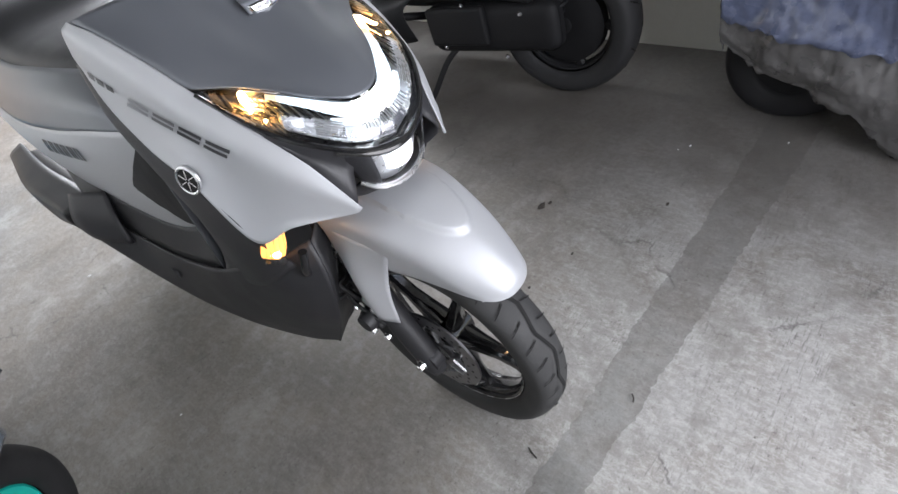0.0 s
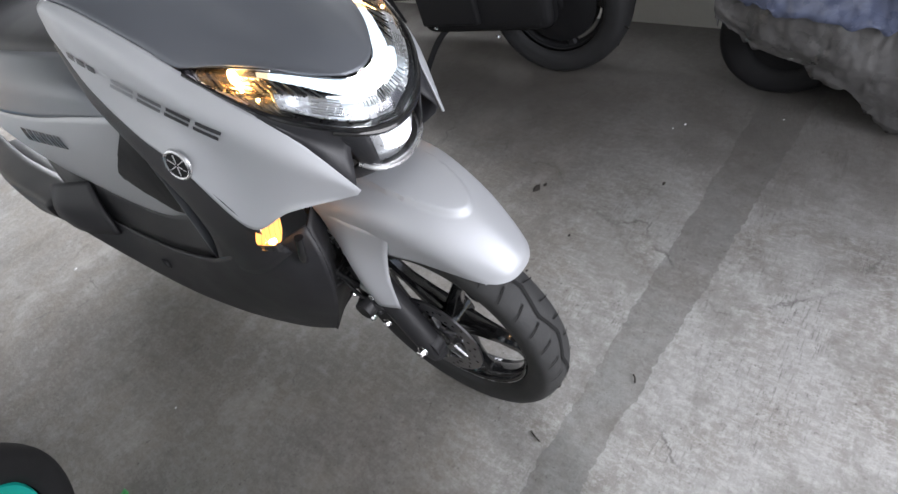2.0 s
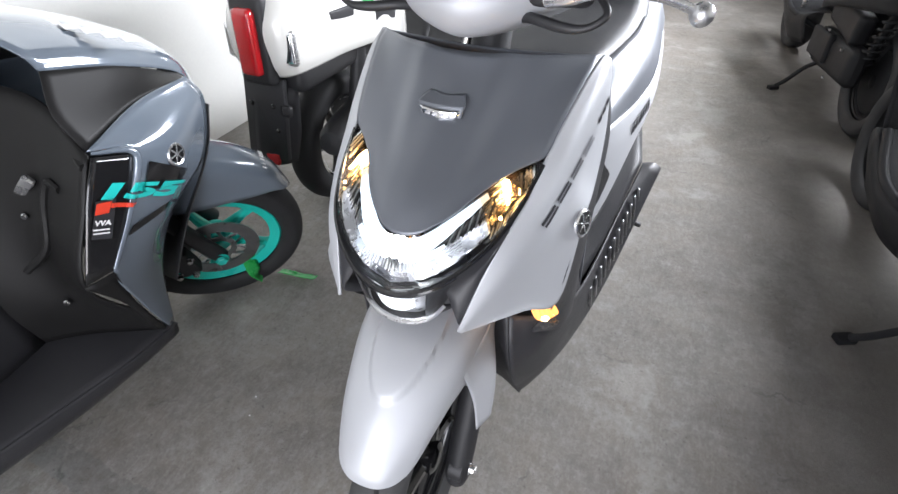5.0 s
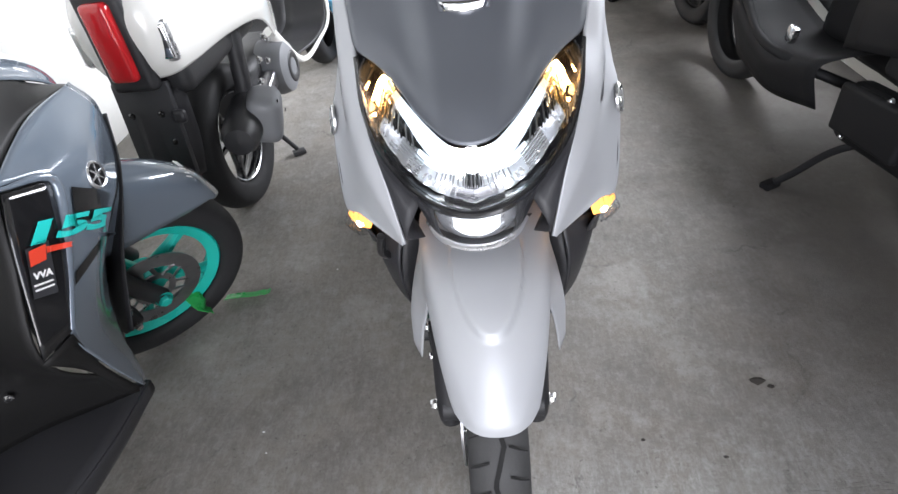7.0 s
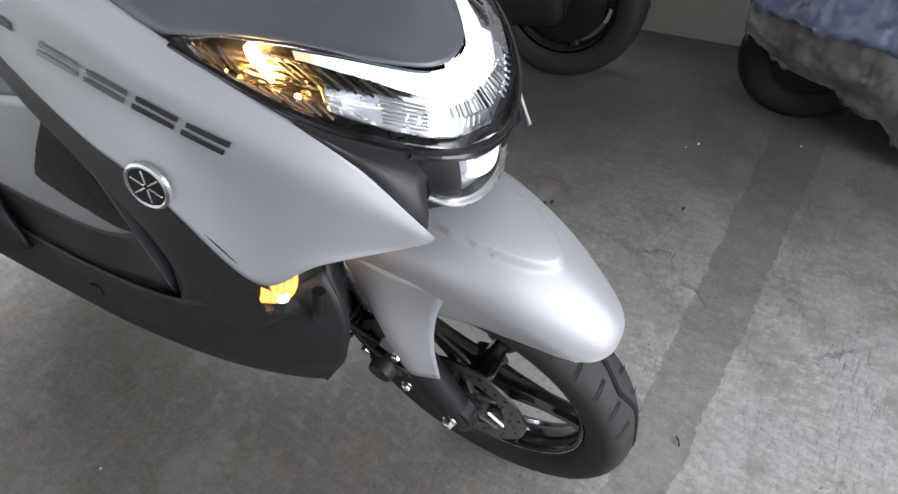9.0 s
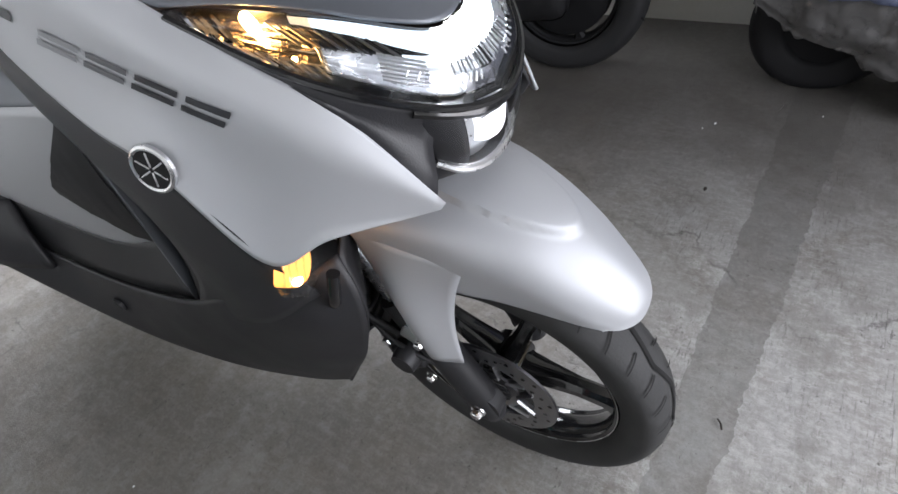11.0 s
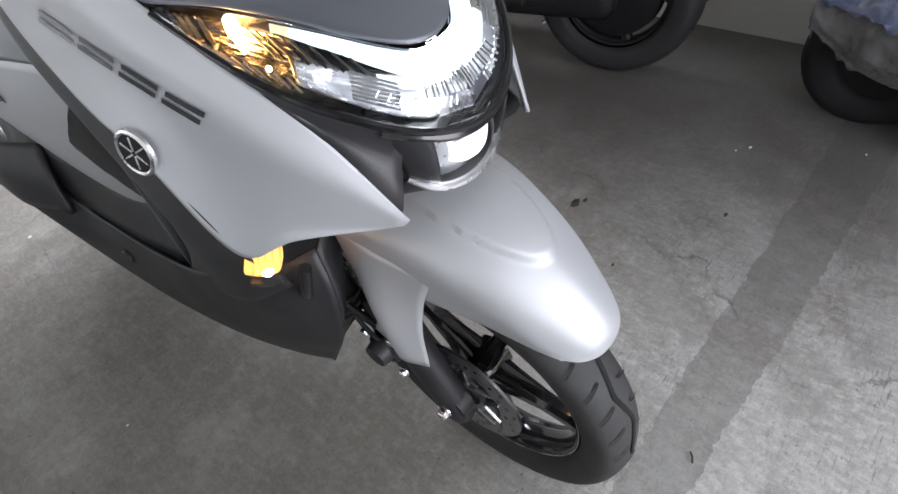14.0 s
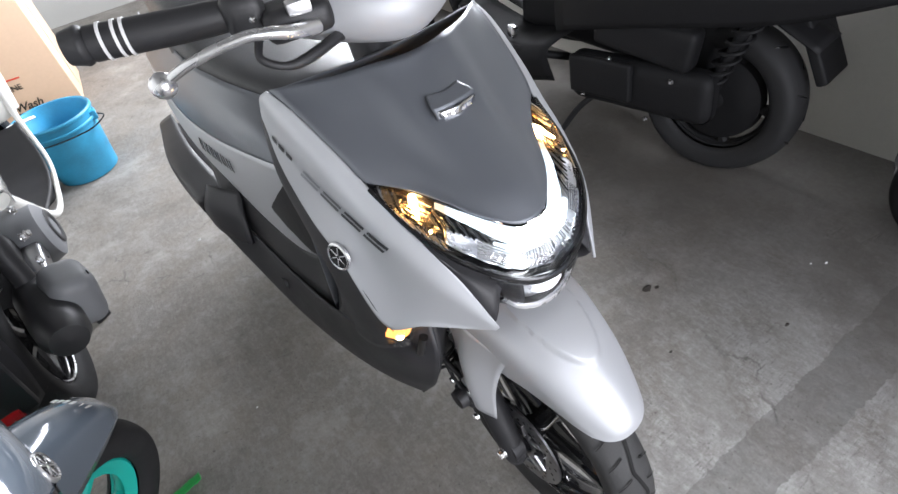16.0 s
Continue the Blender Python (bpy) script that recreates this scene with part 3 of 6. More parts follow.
# front mudguard
MUD = [
    [(0, -0.172, 0.455), (-0.022, -0.169, 0.456), (-0.040, -0.158, 0.459), (-0.052, -0.142, 0.464)],
    [(0, -0.168, 0.474), (-0.027, -0.162, 0.472), (-0.047, -0.146, 0.469), (-0.055, -0.134, 0.4665)],
    [(0, -0.150, 0.498), (-0.036, -0.140, 0.493), (-0.057, -0.124, 0.484), (-0.060, -0.116, 0.471)],
    [(0, -0.112, 0.534), (-0.045, -0.102, 0.526), (-0.067, -0.090, 0.509), (-0.066, -0.078, 0.478)],
    [(0, -0.066, 0.566), (-0.051, -0.058, 0.557), (-0.076, -0.046, 0.534), (-0.073, -0.036, 0.485)],
    [(0, -0.010, 0.589), (-0.053, -0.004, 0.581), (-0.084, 0.004, 0.557), (-0.082, 0.010, 0.490)],
    [(0, 0.060, 0.600), (-0.050, 0.062, 0.594), (-0.089, 0.066, 0.570), (-0.089, 0.068, 0.505)],
    [(0, 0.130, 0.602), (-0.050, 0.130, 0.597), (-0.090, 0.125, 0.572), (-0.090, 0.115, 0.525)],
]
shell = sym(MUD, 44, 110)
for j in range(shell.shape[0]):
    for i in range(shell.shape[1]):
        x, y = shell[j, i, 0], shell[j, i, 1]
        d = (x / 0.047) ** 2 + (min(y - 0.02, 0.0) / 0.118) ** 2
        k = min(max((1.06 - d) / 0.12, 0.0), 1.0)
        shell[j, i] += np.array((0, -0.30, 0.95)) * 0.0056 * k * k * (3 - 2 * k)
mudguard = part("front_mudguard", steered(sheet(shell)), M_SILVER, scooter, "satin silver-grey front mudguard", thick=0.003)


def fork_cover(s):
    net = [
        [(-0.0800, -0.010, 0.535), (-0.0900, 0.060, 0.548), (-0.0880, 0.125, 0.560)],
        [(-0.0850, 0.006, 0.488), (-0.1040, 0.066, 0.500), (-0.0940, 0.102, 0.502)],
        [(-0.0955, 0.009, 0.442), (-0.1150, 0.050, 0.448), (-0.1020, 0.078, 0.442)],
        [(-0.1040, 0.003, 0.387), (-0.1170, 0.033, 0.394), (-0.1080, 0.053, 0.388)],
    ]
    return part("fork_cover", steered(sheet(flip(patch(net, 15, 20), s))), M_SILVER, mudguard, thick=-0.002)


sides(fork_cover)
part("inner_mudguard", steered(sheet(sym([[(0, 0.10, 0.575), (-0.075, 0.10, 0.55)], [(0, 0.185, 0.47), (-0.075, 0.185, 0.46)], [(0, 0.235, 0.33), (-0.07, 0.235, 0.33)]], 8, 12))), M_BLACK, scooter, thick=0.003)

# hood between the side panels
HOOD = [
    [(0, 0.205, 0.91), (-0.03, 0.208, 0.91), (-0.0552, 0.2161, 0.9104), (-0.0826, 0.2318, 0.9069), (-0.115, 0.252, 0.904), (-0.166, 0.298, 0.897)],
    [(0, 0.136, 0.859), (-0.028, 0.141, 0.858), (-0.0496, 0.1473, 0.8585), (-0.07632, 0.1724, 0.8595), (-0.108, 0.199, 0.866), (-0.159, 0.252, 0.882)],
    [(0, 0.078, 0.816), (-0.026, 0.083, 0.816), (-0.044, 0.0905, 0.8155), (-0.0686, 0.117, 0.820), (-0.096, 0.141, 0.829), (-0.146, 0.182, 0.842)],
    [(0, 0.030, 0.784), (-0.023, 0.035, 0.785), (-0.0383, 0.043, 0.787), (-0.0618, 0.069, 0.794), (-0.087, 0.102, 0.803), (-0.137, 0.146, 0.813)],
    [(0, -0.001, 0.7535), (-0.018, 0.002, 0.756), (-0.0324, 0.0102, 0.761), (-0.05328, 0.031, 0.7728), (-0.072, 0.0588, 0.785), (-0.110, 0.128, 0.803)],
]
hood = part("front_hood", sheet(sym(HOOD, 31, 36)), M_HOOD, scooter, "matt dark grey front hood", thick=0.003)
# badge: a low scoop on the hood with a chrome face towards the front
scoop = bmesh.new()
sheet(patch([[(-0.029, 0.129, 0.852), (0, 0.126, 0.849), (0.029, 0.129, 0.852)], [(-0.031, 0.132, 0.864), (0, 0.130, 0.864), (0.031, 0.132, 0.864)], [(-0.031, 0.137, 0.868), (0, 0.135, 0.867), (0.031, 0.137, 0.868)], [(-0.024, 0.156, 0.874), (0, 0.152, 0.872), (0.024, 0.156, 0.874)]], 16, 18), scoop)
badge = part("hood_badge", scoop, M_HOOD, scooter, "chrome-faced badge in a dark scoop", thick=0.002)
face = patch([[(-0.023, 0.1265, 0.8515), (0, 0.1230, 0.8490), (0.023, 0.1265, 0.8515)], [(-0.028, 0.1285, 0.8625), (0, 0.1258, 0.8620), (0.028, 0.1285, 0.8625)]], 12, 4)
part("badge_face", sheet(face), M_CHROME, badge, thick=0.0015)
for k in range(4):
    x = -0.018 + 0.0100 * k
    y = 0.1246 + 0.0035 * (abs(x + 0.003) / 0.026) ** 1.5
    part("badge_mark", slab([(0, -0.0020), (0.006, -0.0020), (0.007, 0.0020), (0.001, 0.0020)], 0.0006, pose(x, y - 0.0026, 0.8565, 78)), M_DISC, badge)

# side panels
SIDE = [
    [(-0.169, 0.299, 0.897), (-0.160, 0.251, 0.881), (-0.147, 0.182, 0.841), (-0.138, 0.142, 0.810), (-0.130, 0.082, 0.774), (-0.111, 0.030, 0.7285), (-0.087, -0.024, 0.640)],
    [(-0.178, 0.307, 0.889), (-0.177, 0.262, 0.869), (-0.168, 0.192, 0.825), (-0.161, 0.149, 0.794), (-0.150, 0.089, 0.752), (-0.130, 0.034, 0.709), (-0.0895, -0.023, 0.6385)],
    [(-0.180, 0.322, 0.868), (-0.184, 0.286, 0.832), (-0.178, 0.218, 0.782), (-0.170, 0.160, 0.754), (-0.160, 0.096, 0.698), (-0.138, 0.042, 0.675), (-0.0910, -0.022, 0.6370)],
    [(-0.181, 0.330, 0.854), (-0.188, 0.296, 0.808), (-0.188, 0.228, 0.756), (-0.184, 0.166, 0.728), (-0.174, 0.100, 0.650), (-0.144, 0.046, 0.645), (-0.0915, -0.021, 0.6355)],
    [(-0.180, 0.336, 0.842), (-0.190, 0.303, 0.790), (-0.196, 0.233, 0.738), (-0.196, 0.169, 0.708), (-0.189, 0.104, 0.616), (-0.153, 0.048, 0.634), (-0.091, -0.020, 0.6345)],
]
SIDE_GRID = patch(SIDE, 60, 30)
SIDE_FLAT = patch(SIDE, 200, 90).reshape(-1, 3)


def on_side(y, z, lift=0.0012):
    """The point of the right side panel at y, z, lifted off it a little."""
    d = (SIDE_FLAT[:, 1] - y) ** 2 + (SIDE_FLAT[:, 2] - z) ** 2
    near = np.argsort(d)[:6]
    w = 1 / (d[near] + 1e-7)
    return np.array([(SIDE_FLAT[near, 0] * w).sum() / w.sum() - lift, y, z])


def decal(outline, s, fine=5):
    """A thin film on the side panel, from a four-cornered outline in y, z."""
    a, b, c, d = (np.array(p) for p in outline)
    u = np.linspace(0, 1, fine)
    rows = []
    for v in u:
        rows.append([on_side(*((1 - v) * ((1 - t) * a + t * b) + v * ((1 - t) * d + t * c))) for t in u])
    return sheet(flip(np.array(rows), s))


def side_panel(s):
    ob = part("side_panel", sheet(flip(SIDE_GRID, s)), M_SILVER, scooter, "satin silver-grey front side panel", thick=0.003)
    # four dark block marks along the upper part, each two plain bars
    start, end = np.array((0.243, 0.806)), np.array((0.094, 0.741))
    along = (end - start) / np.linalg.norm(end - start)
    up = np.array((-along[1], along[0])) * -1
    up = up if up[1] > 0 else -up
    size = np.linalg.norm(end - start) / 4
    strokes = 4 * [((0.0, 0.0, 0.90, 0.38), (0.06, 0.62, 0.94, 1.0))]
    for k, marks in enumerate(strokes):
        bm = bmesh.new()
        for x0, y0, x1, y1 in marks:
            corner = lambda x, y: start + along * size * (k + x * 0.95) + up * (0.015 * (y - 0.5)) + along * 0.004 * y
            one = decal([corner(x0, y0), corner(x1, y0), corner(x1, y1), corner(x0, y1)], s)
            me = bpy.data.meshes.new("tmp")
            one.to_mesh(me)
            one.free()
            bm.from_mesh(me)
            bpy.data.meshes.remove(me)
        part("model_mark", bm, (M_DECAL_PALE, M_DECAL_MID, M_DECAL, M_DECAL)[k], ob)
    small = np.array((0.300, 0.838))
    for k in range(3):
        a = small + along * 0.017 * k
        part("small_mark", decal([a - up * 0.005, a + along * 0.013 - up * 0.005, a + along * 0.014 + up * 0.004, a + along * 0.001 + up * 0.004], s, 3), M_DECAL, ob)
    # round emblem
    c = on_side(0.170, 0.709, -0.0020)
    across = Vector(flip(on_side(0.184, 0.709) - on_side(0.156, 0.709), s))
    rise = Vector(flip(on_side(0.170, 0.723) - on_side(0.170, 0.695), s)).normalized()
    out = across.cross(rise).normalized() * s
    if out.x * s < 0:
        out = -out
    base = Matrix.Translation(Vector(flip(c, s))) @ Matrix((out, rise.cross(out), rise)).transposed().to_4x4()
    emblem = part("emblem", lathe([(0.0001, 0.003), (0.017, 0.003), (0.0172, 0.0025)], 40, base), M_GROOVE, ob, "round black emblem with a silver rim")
    part("emblem_rim", lathe([(0.0168, 0.0), (0.0168, 0.0038), (0.0185, 0.0045), (0.0205, 0.0030), (0.021, 0.0)], 40, base), M_ALLOY, emblem)
    for k in range(6):
        part("emblem_bar", block((0.0012, 0.0015, 0.0125), base @ Matrix.Rotation(radians(60 * k), 4, "X") @ pose(0.0034, 0, 0.0085), 0.0003, 1), M_ALLOY, emblem)
    return ob


sides(side_panel)

# headlamp: clear cover, dark housing, chrome bowls, light strips and amber corner lamps
UPPER = np.array([(-0.137, 0.143, 0.809), (-0.110, 0.126, 0.800), (-0.068, 0.0535, 0.779), (-0.028, 0.006, 0.755), (0, -0.003, 0.7495)])
LOWER = np.array([(-0.137, 0.140, 0.806), (-0.124, 0.072, 0.771), (-0.100, 0.016, 0.742), (-0.055, -0.026, 0.7115), (0, -0.041, 0.697)])
bulge = np.array([(0, 0, 0), (-0.008, -0.006, 0.003), (-0.008, -0.011, 0.002), (-0.003, -0.012, 0), (0, -0.012, 0)])
LENS = np.array([LOWER, 0.66 * LOWER + 0.34 * UPPER + bulge * 0.9, 0.33 * LOWER + 0.67 * UPPER + bulge, UPPER])


def centred(net, nu, nv):
    g = patch([row[::-1] for row in net], nu, nv)
    return mirror_net(g)


headlamp = part("headlamp_cover", sheet(centred(LENS, 26, 18)), M_LENS, scooter, "clear wrap-around headlamp cover, lit inside")
back = LENS.copy()
inset = np.array([(0.004, 0.006, 0), (0.010, 0.030, -0.002), (0.012, 0.045, -0.004), (0.004, 0.050, -0.004), (0, 0.050, -0.004)])
back[1] += inset
back[2] += inset
part("headlamp_housing", sheet(centred(back, 26, 14)), M_GLOSS, headlamp)


def strip_on(net, v0, v1, u0, u1, push, nu=14, nv=6):
    """A piece of the lamp's inside, between two levels, pushed back from the cover."""
    g = patch([row[::-1] for row in net], 41, 31)
    i0, i1, j0, j1 = round(u0 * 40), round(u1 * 40), round(v0 * 30), round(v1 * 30)
    piece = g[j0:j1 + 1, i0:i1 + 1]
    return piece + np.array(push)


M_GUIDE = lamp_material("pale light guide", (0.80, 0.90, 1.0), 0.95)


def lamp_inside(s):
    fine = patch([row[::-1] for row in LENS], 101, 101)

    def at(u, v, deep=0.0):
        return fine[round(v * 100), round(u * 100)] + np.array((0, deep, 0))

    # chrome bowl, deepest in the middle, with facet steps
    nj, ni = 22, 34
    bowl = np.zeros((nj, ni, 3))
    for i in range(ni):
        u = 0.05 + 0.49 * i / (ni - 1)
        v0 = 0.07 + 0.22 * ((u - 0.05) / 0.49) ** 1.4
        v1 = 0.66 - 0.06 * ((u - 0.05) / 0.49)
        for j in range(nj):
            bowl[j, i] = at(u, v0 + (v1 - v0) * j / (nj - 1), 0.010 + 0.028 * math.sin(math.pi * j / (nj - 1)) * math.sin(math.pi * i / (ni - 1)) + 0.002 * (i % 6 == 0) + 0.0012 * (j % 7 == 0))
    part("reflector_bowl", sheet(flip(bowl, s)), M_REFLECT, headlamp, "faceted chrome reflector bowl")
    part("reflector_frame", tube(flip(np.concatenate([bowl[0], bowl[1:, -1]]), s)[::2], 0.0013, 6), M_ALLOY, headlamp)
    part("light_panel", sheet(flip(strip_on(LENS, 0.58, 0.95, 0.05, 0.25, (0, 0.010, 0)), s)), M_LED, headlamp)
    part("light_bridge", sheet(flip(strip_on(LENS, 0.62, 0.97, 0.0, 0.06, (0, 0.009, 0)), s)), M_LED, headlamp)
    part("centre_window", sheet(flip(strip_on(LENS, 0.08, 0.40, 0.0, 0.13, (0, 0.006, 0)), s)), M_SMOKE, headlamp)
    # pale guide that tapers towards the corner lamp
    guide = np.array([[at(u, 0.965 - w * (0.22 * (1 - (u - 0.20) / 0.38) ** 1.1 + 0.10), 0.007) for u in np.linspace(0.20, 0.58, 24)] for w in np.linspace(0, 1, 5)])
    part("light_guide", sheet(flip(guide, s)), M_GUIDE, headlamp)
    # glowing patch added for the light the bowl throws back
    part("bowl_glow", sheet(flip(np.array([[at(u, v, 0.012) for u in np.linspace(0.20, 0.34, 9)] for v in np.linspace(0.52, 0.66, 5)]), s)), M_GUIDE, headlamp)
    part("centre_diffuser", sheet(flip(strip_on(LENS, 0.06, 0.32, 0.0, 0.16, (0, 0.010, 0)), s)), M_REFLECT, headlamp)
    # prism ribs over the lit middle
    for k in range(9):
        u = 0.012 + 0.026 * k
        part("prism_rib", tube(flip([at(u, 0.40 + 0.004 * k, 0.004), at(u, 0.70 - 0.012 * k, 0.004)], s), 0.0008, 5, 4), M_DISC, headlamp)
    for k in range(10):
        u = 0.10 + 0.030 * k
        part("prism_rib", tube(flip([at(u, 0.24 + 0.014 * k, 0.004), at(u - 0.012, 0.38 + 0.010 * k, 0.004)], s), 0.0010, 5, 4), M_ALLOY, headlamp)
    # bright louvre steps at the side of the bowl
    for k in range(7):
        v = 0.26 + 0.055 * k
        part("louvre_step", tube(flip([at(0.30, v, 0.006), at(0.36, v + 0.02, 0.006), at(0.42, v + 0.035, 0.006)], s), 0.0011, 5, 5), M_ALLOY, headlamp)
    # dark slats between the guide and the bowl
    for k in range(11):
        u = 0.36 + 0.022 * k
        part("optic_bar", tube(flip([at(u, 0.62 - 0.10 * (u - 0.36), 0.006), at(u + 0.05, 0.78 + 0.3 * (u - 0.36), 0.006)], s), 0.0011, 5, 4), M_GLOSS if k % 2 else M_DISC, headlamp)
    # amber corner lamp
    part("corner_amber_cover", sheet(flip(strip_on(LENS, 0.12, 0.97, 0.55, 0.86, (0.001, 0.003, 0)), s)), M_AMBER, headlamp, "amber corner lamp, lit")
    tray = strip_on(LENS, 0.06, 0.98, 0.53, 0.94, (0.008, 0.020, -0.004))
    for j in range(tray.shape[0]):
        tray[j, :, 1] += 0.003 * math.sin(j * 1.9)
        tray[j, ::2, 1] += 0.0015
    part("corner_reflector", sheet(flip(tray, s)), M_CORNER, headlamp)
    top, low = (at(u, v, 0.010) + np.array((0.004, 0, -0.001)) for u, v in ((0.67, 0.88), (0.66, 0.46)))
    part("corner_bulb", tube(flip([top, 0.7 * top + 0.3 * low, 0.35 * top + 0.65 * low, low], s), [0.0042, 0.0052, 0.0030, 0.0016], 10, 16), M_BULB, headlamp, "glowing amber bulb")
    part("corner_bulb", ball(0.0022, pose(*flip(at(0.62, 0.30, 0.009) + np.array((0.004, 0, 0)), s)), 10), M_BULB, headlamp)
    for k in range(9):
        u = 0.55 + 0.026 * k
        part("corner_rib", tube(flip([at(u, 0.14, 0.005), at(u + 0.02, 0.34, 0.006)], s), 0.0009, 5, 3), M_ALLOY, headlamp)
    for k in range(4):
        u = 0.72 + 0.036 * k
        part("corner_facet", tube(flip([at(u, 0.42, 0.012), at(u + 0.01, 0.84, 0.012)], s), 0.0026, 6, 4), M_CHROME, headlamp)


sides(lamp_inside)
edge = np.concatenate([LOWER, (LOWER * (-1, 1, 1))[-2::-1]])
part("headlamp_rim", tube(edge + np.array((0, -0.001, -0.002)), 0.0036, 8, 60), M_GLOSS, headlamp)
# lower position lamp under the headlamp
DRL = np.array([
    [(0, -0.038, 0.696), (-0.030, -0.034, 0.700), (-0.056, -0.022, 0.711), (-0.076, -0.004, 0.722)],
    [(0, -0.041, 0.679), (-0.030, -0.037, 0.682), (-0.055, -0.025, 0.692), (-0.073, -0.006, 0.705)],
    [(0, -0.037, 0.651), (-0.029, -0.033, 0.654), (-0.051, -0.022, 0.663), (-0.066, -0.004, 0.678)],
    [(0, -0.027, 0.633), (-0.027, -0.0235, 0.636), (-0.046, -0.015, 0.644), (-0.058, 0.000, 0.656)],
])
drl = part("position_lamp", sheet(sym(DRL, 14, 12)), M_LENS, scooter, "clear position lamp below the headlamp, lit")
part("position_lamp_reflector", sheet(sym(DRL[:, :3] * np.array((0.9, 1, 1)) + np.array((0, 0.014, 0.001)), 14, 10)), M_REFLECT, drl)
part("position_light_guide", sheet(sym(DRL[1:3, :3] * np.array((0.66, 1, 1)) + np.array((0, 0.008, 0.0)), 14, 8)), M_LED_SOFT, drl)
for s in (-1, 1):
    part("position_lamp_cheek", sheet(flip(patch(DRL, 14, 12)[:, 7:] + np.array((-0.001, 0.0016, 0)), s)), M_GREYPL, drl, thick=0.002)
    part("position_lamp_glint", sheet(flip(np.array([[(-0.020, -0.0335, 0.690), (-0.034, -0.0300, 0.691)], [(-0.018, -0.0345, 0.683), (-0.030, -0.0325, 0.684)]]), s)), M_ALLOY, drl)
part("position_lamp_brow", tube(np.concatenate([DRL[0][::-1], DRL[0][1:] * (-1, 1, 1)]) + np.array((0, -0.001, -0.006)), 0.0050, 8, 40), M_GLOSS, drl)
part("position_lamp_underside", sheet(sym([DRL[3], [(0, 0.030, 0.604), (-0.030, 0.031, 0.606), (-0.050, 0.036, 0.612), (-0.068, 0.045, 0.622)]], 14, 6)), M_GREYPL, drl, thick=0.002)
part("position_lamp_back", sheet(sym(DRL + np.array((0, 0.030, 0)), 14, 10)), M_GREYPL, drl)
part("position_lamp_trim", tube(np.concatenate([DRL[3][::-1], DRL[3][1:] * (-1, 1, 1)]) + np.array((0, 0.001, -0.003)), 0.0040, 8, 40), M_ALLOY, drl)


def inner_cover(s):
    """Dark cover between the headlamp and the tip of the side panel."""
    net = [
        [(-0.137, 0.148, 0.803), (-0.124, 0.076, 0.767), (-0.100, 0.020, 0.738), (-0.056, -0.020, 0.709)],
        [(-0.136, 0.144, 0.803), (-0.126, 0.079, 0.766), (-0.104, 0.024, 0.727), (-0.066, -0.006, 0.682)],
        [(-0.136, 0.142, 0.802), (-0.127, 0.083, 0.765), (-0.108, 0.031, 0.720), (-0.084, -0.014, 0.642)],
        [(-0.134, 0.160, 0.790), (-0.118, 0.100, 0.730), (-0.096, 0.055, 0.660), (-0.070, 0.030, 0.605)],
    ]
    return part("inner_cover", sheet(flip(patch(net, 18, 12), s)), M_GREYPL, scooter, thick=0.003)


sides(inner_cover)


def indicator(s):
    """Front turn lamp under the side panel, lit."""
    net = [
        [(-0.170, 0.108, 0.628), (-0.167, 0.093, 0.632), (-0.158, 0.074, 0.636), (-0.148, 0.066, 0.638)],
        [(-0.186, 0.098, 0.603), (-0.179, 0.090, 0.604), (-0.166, 0.084, 0.609), (-0.152, 0.079, 0.613)],
        [(-0.196, 0.098, 0.586), (-0.188, 0.092, 0.579), (-0.176, 0.087, 0.575), (-0.161, 0.084, 0.581)],
        [(-0.192, 0.110, 0.570), (-0.184, 0.106, 0.562), (-0.176, 0.102, 0.556), (-0.168, 0.100, 0.555)],
        [(-0.184, 0.128, 0.568), (-0.179, 0.125, 0.562), (-0.172, 0.122, 0.558), (-0.166, 0.120, 0.558)],
    ]
    g = flip(patch(net, 12, 14), s)
    ob = part("turn_lamp", sheet(g), M_LENS, scooter, "clear front turn lamp with an amber bulb")
    # reflector made to glow, in place of the bulb's light on it
    part("turn_lamp_back", sheet(g * (0.975, 1, 1) + np.array((0, 0.012, 0.003))), M_TURN_SOFT, ob)
    for k in range(5):
        c = (2 + 2 * k) * g.shape[1] // 13
        part("lens_rib", tube([p + np.array((0, -0.001, 0)) for p in g[2:-2:2, min(c, g.shape[1] - 2)]], 0.0011, 6), M_LENS, ob)
    part("turn_bulb", ball(0.0070, pose(*flip((-0.174, 0.103, 0.578), s)), 12, (0.9, 0.9, 1.0)), M_TURN, ob, "glowing amber bulb")
    return ob


M_TURN_SOFT = lamp_material("glowing amber turn reflector", (1.0, 0.42, 0.09), 1.6)
M_TURN = lamp_material("amber turn bulb", (1.0, 0.60, 0.30), 30.0)
sides(indicator)


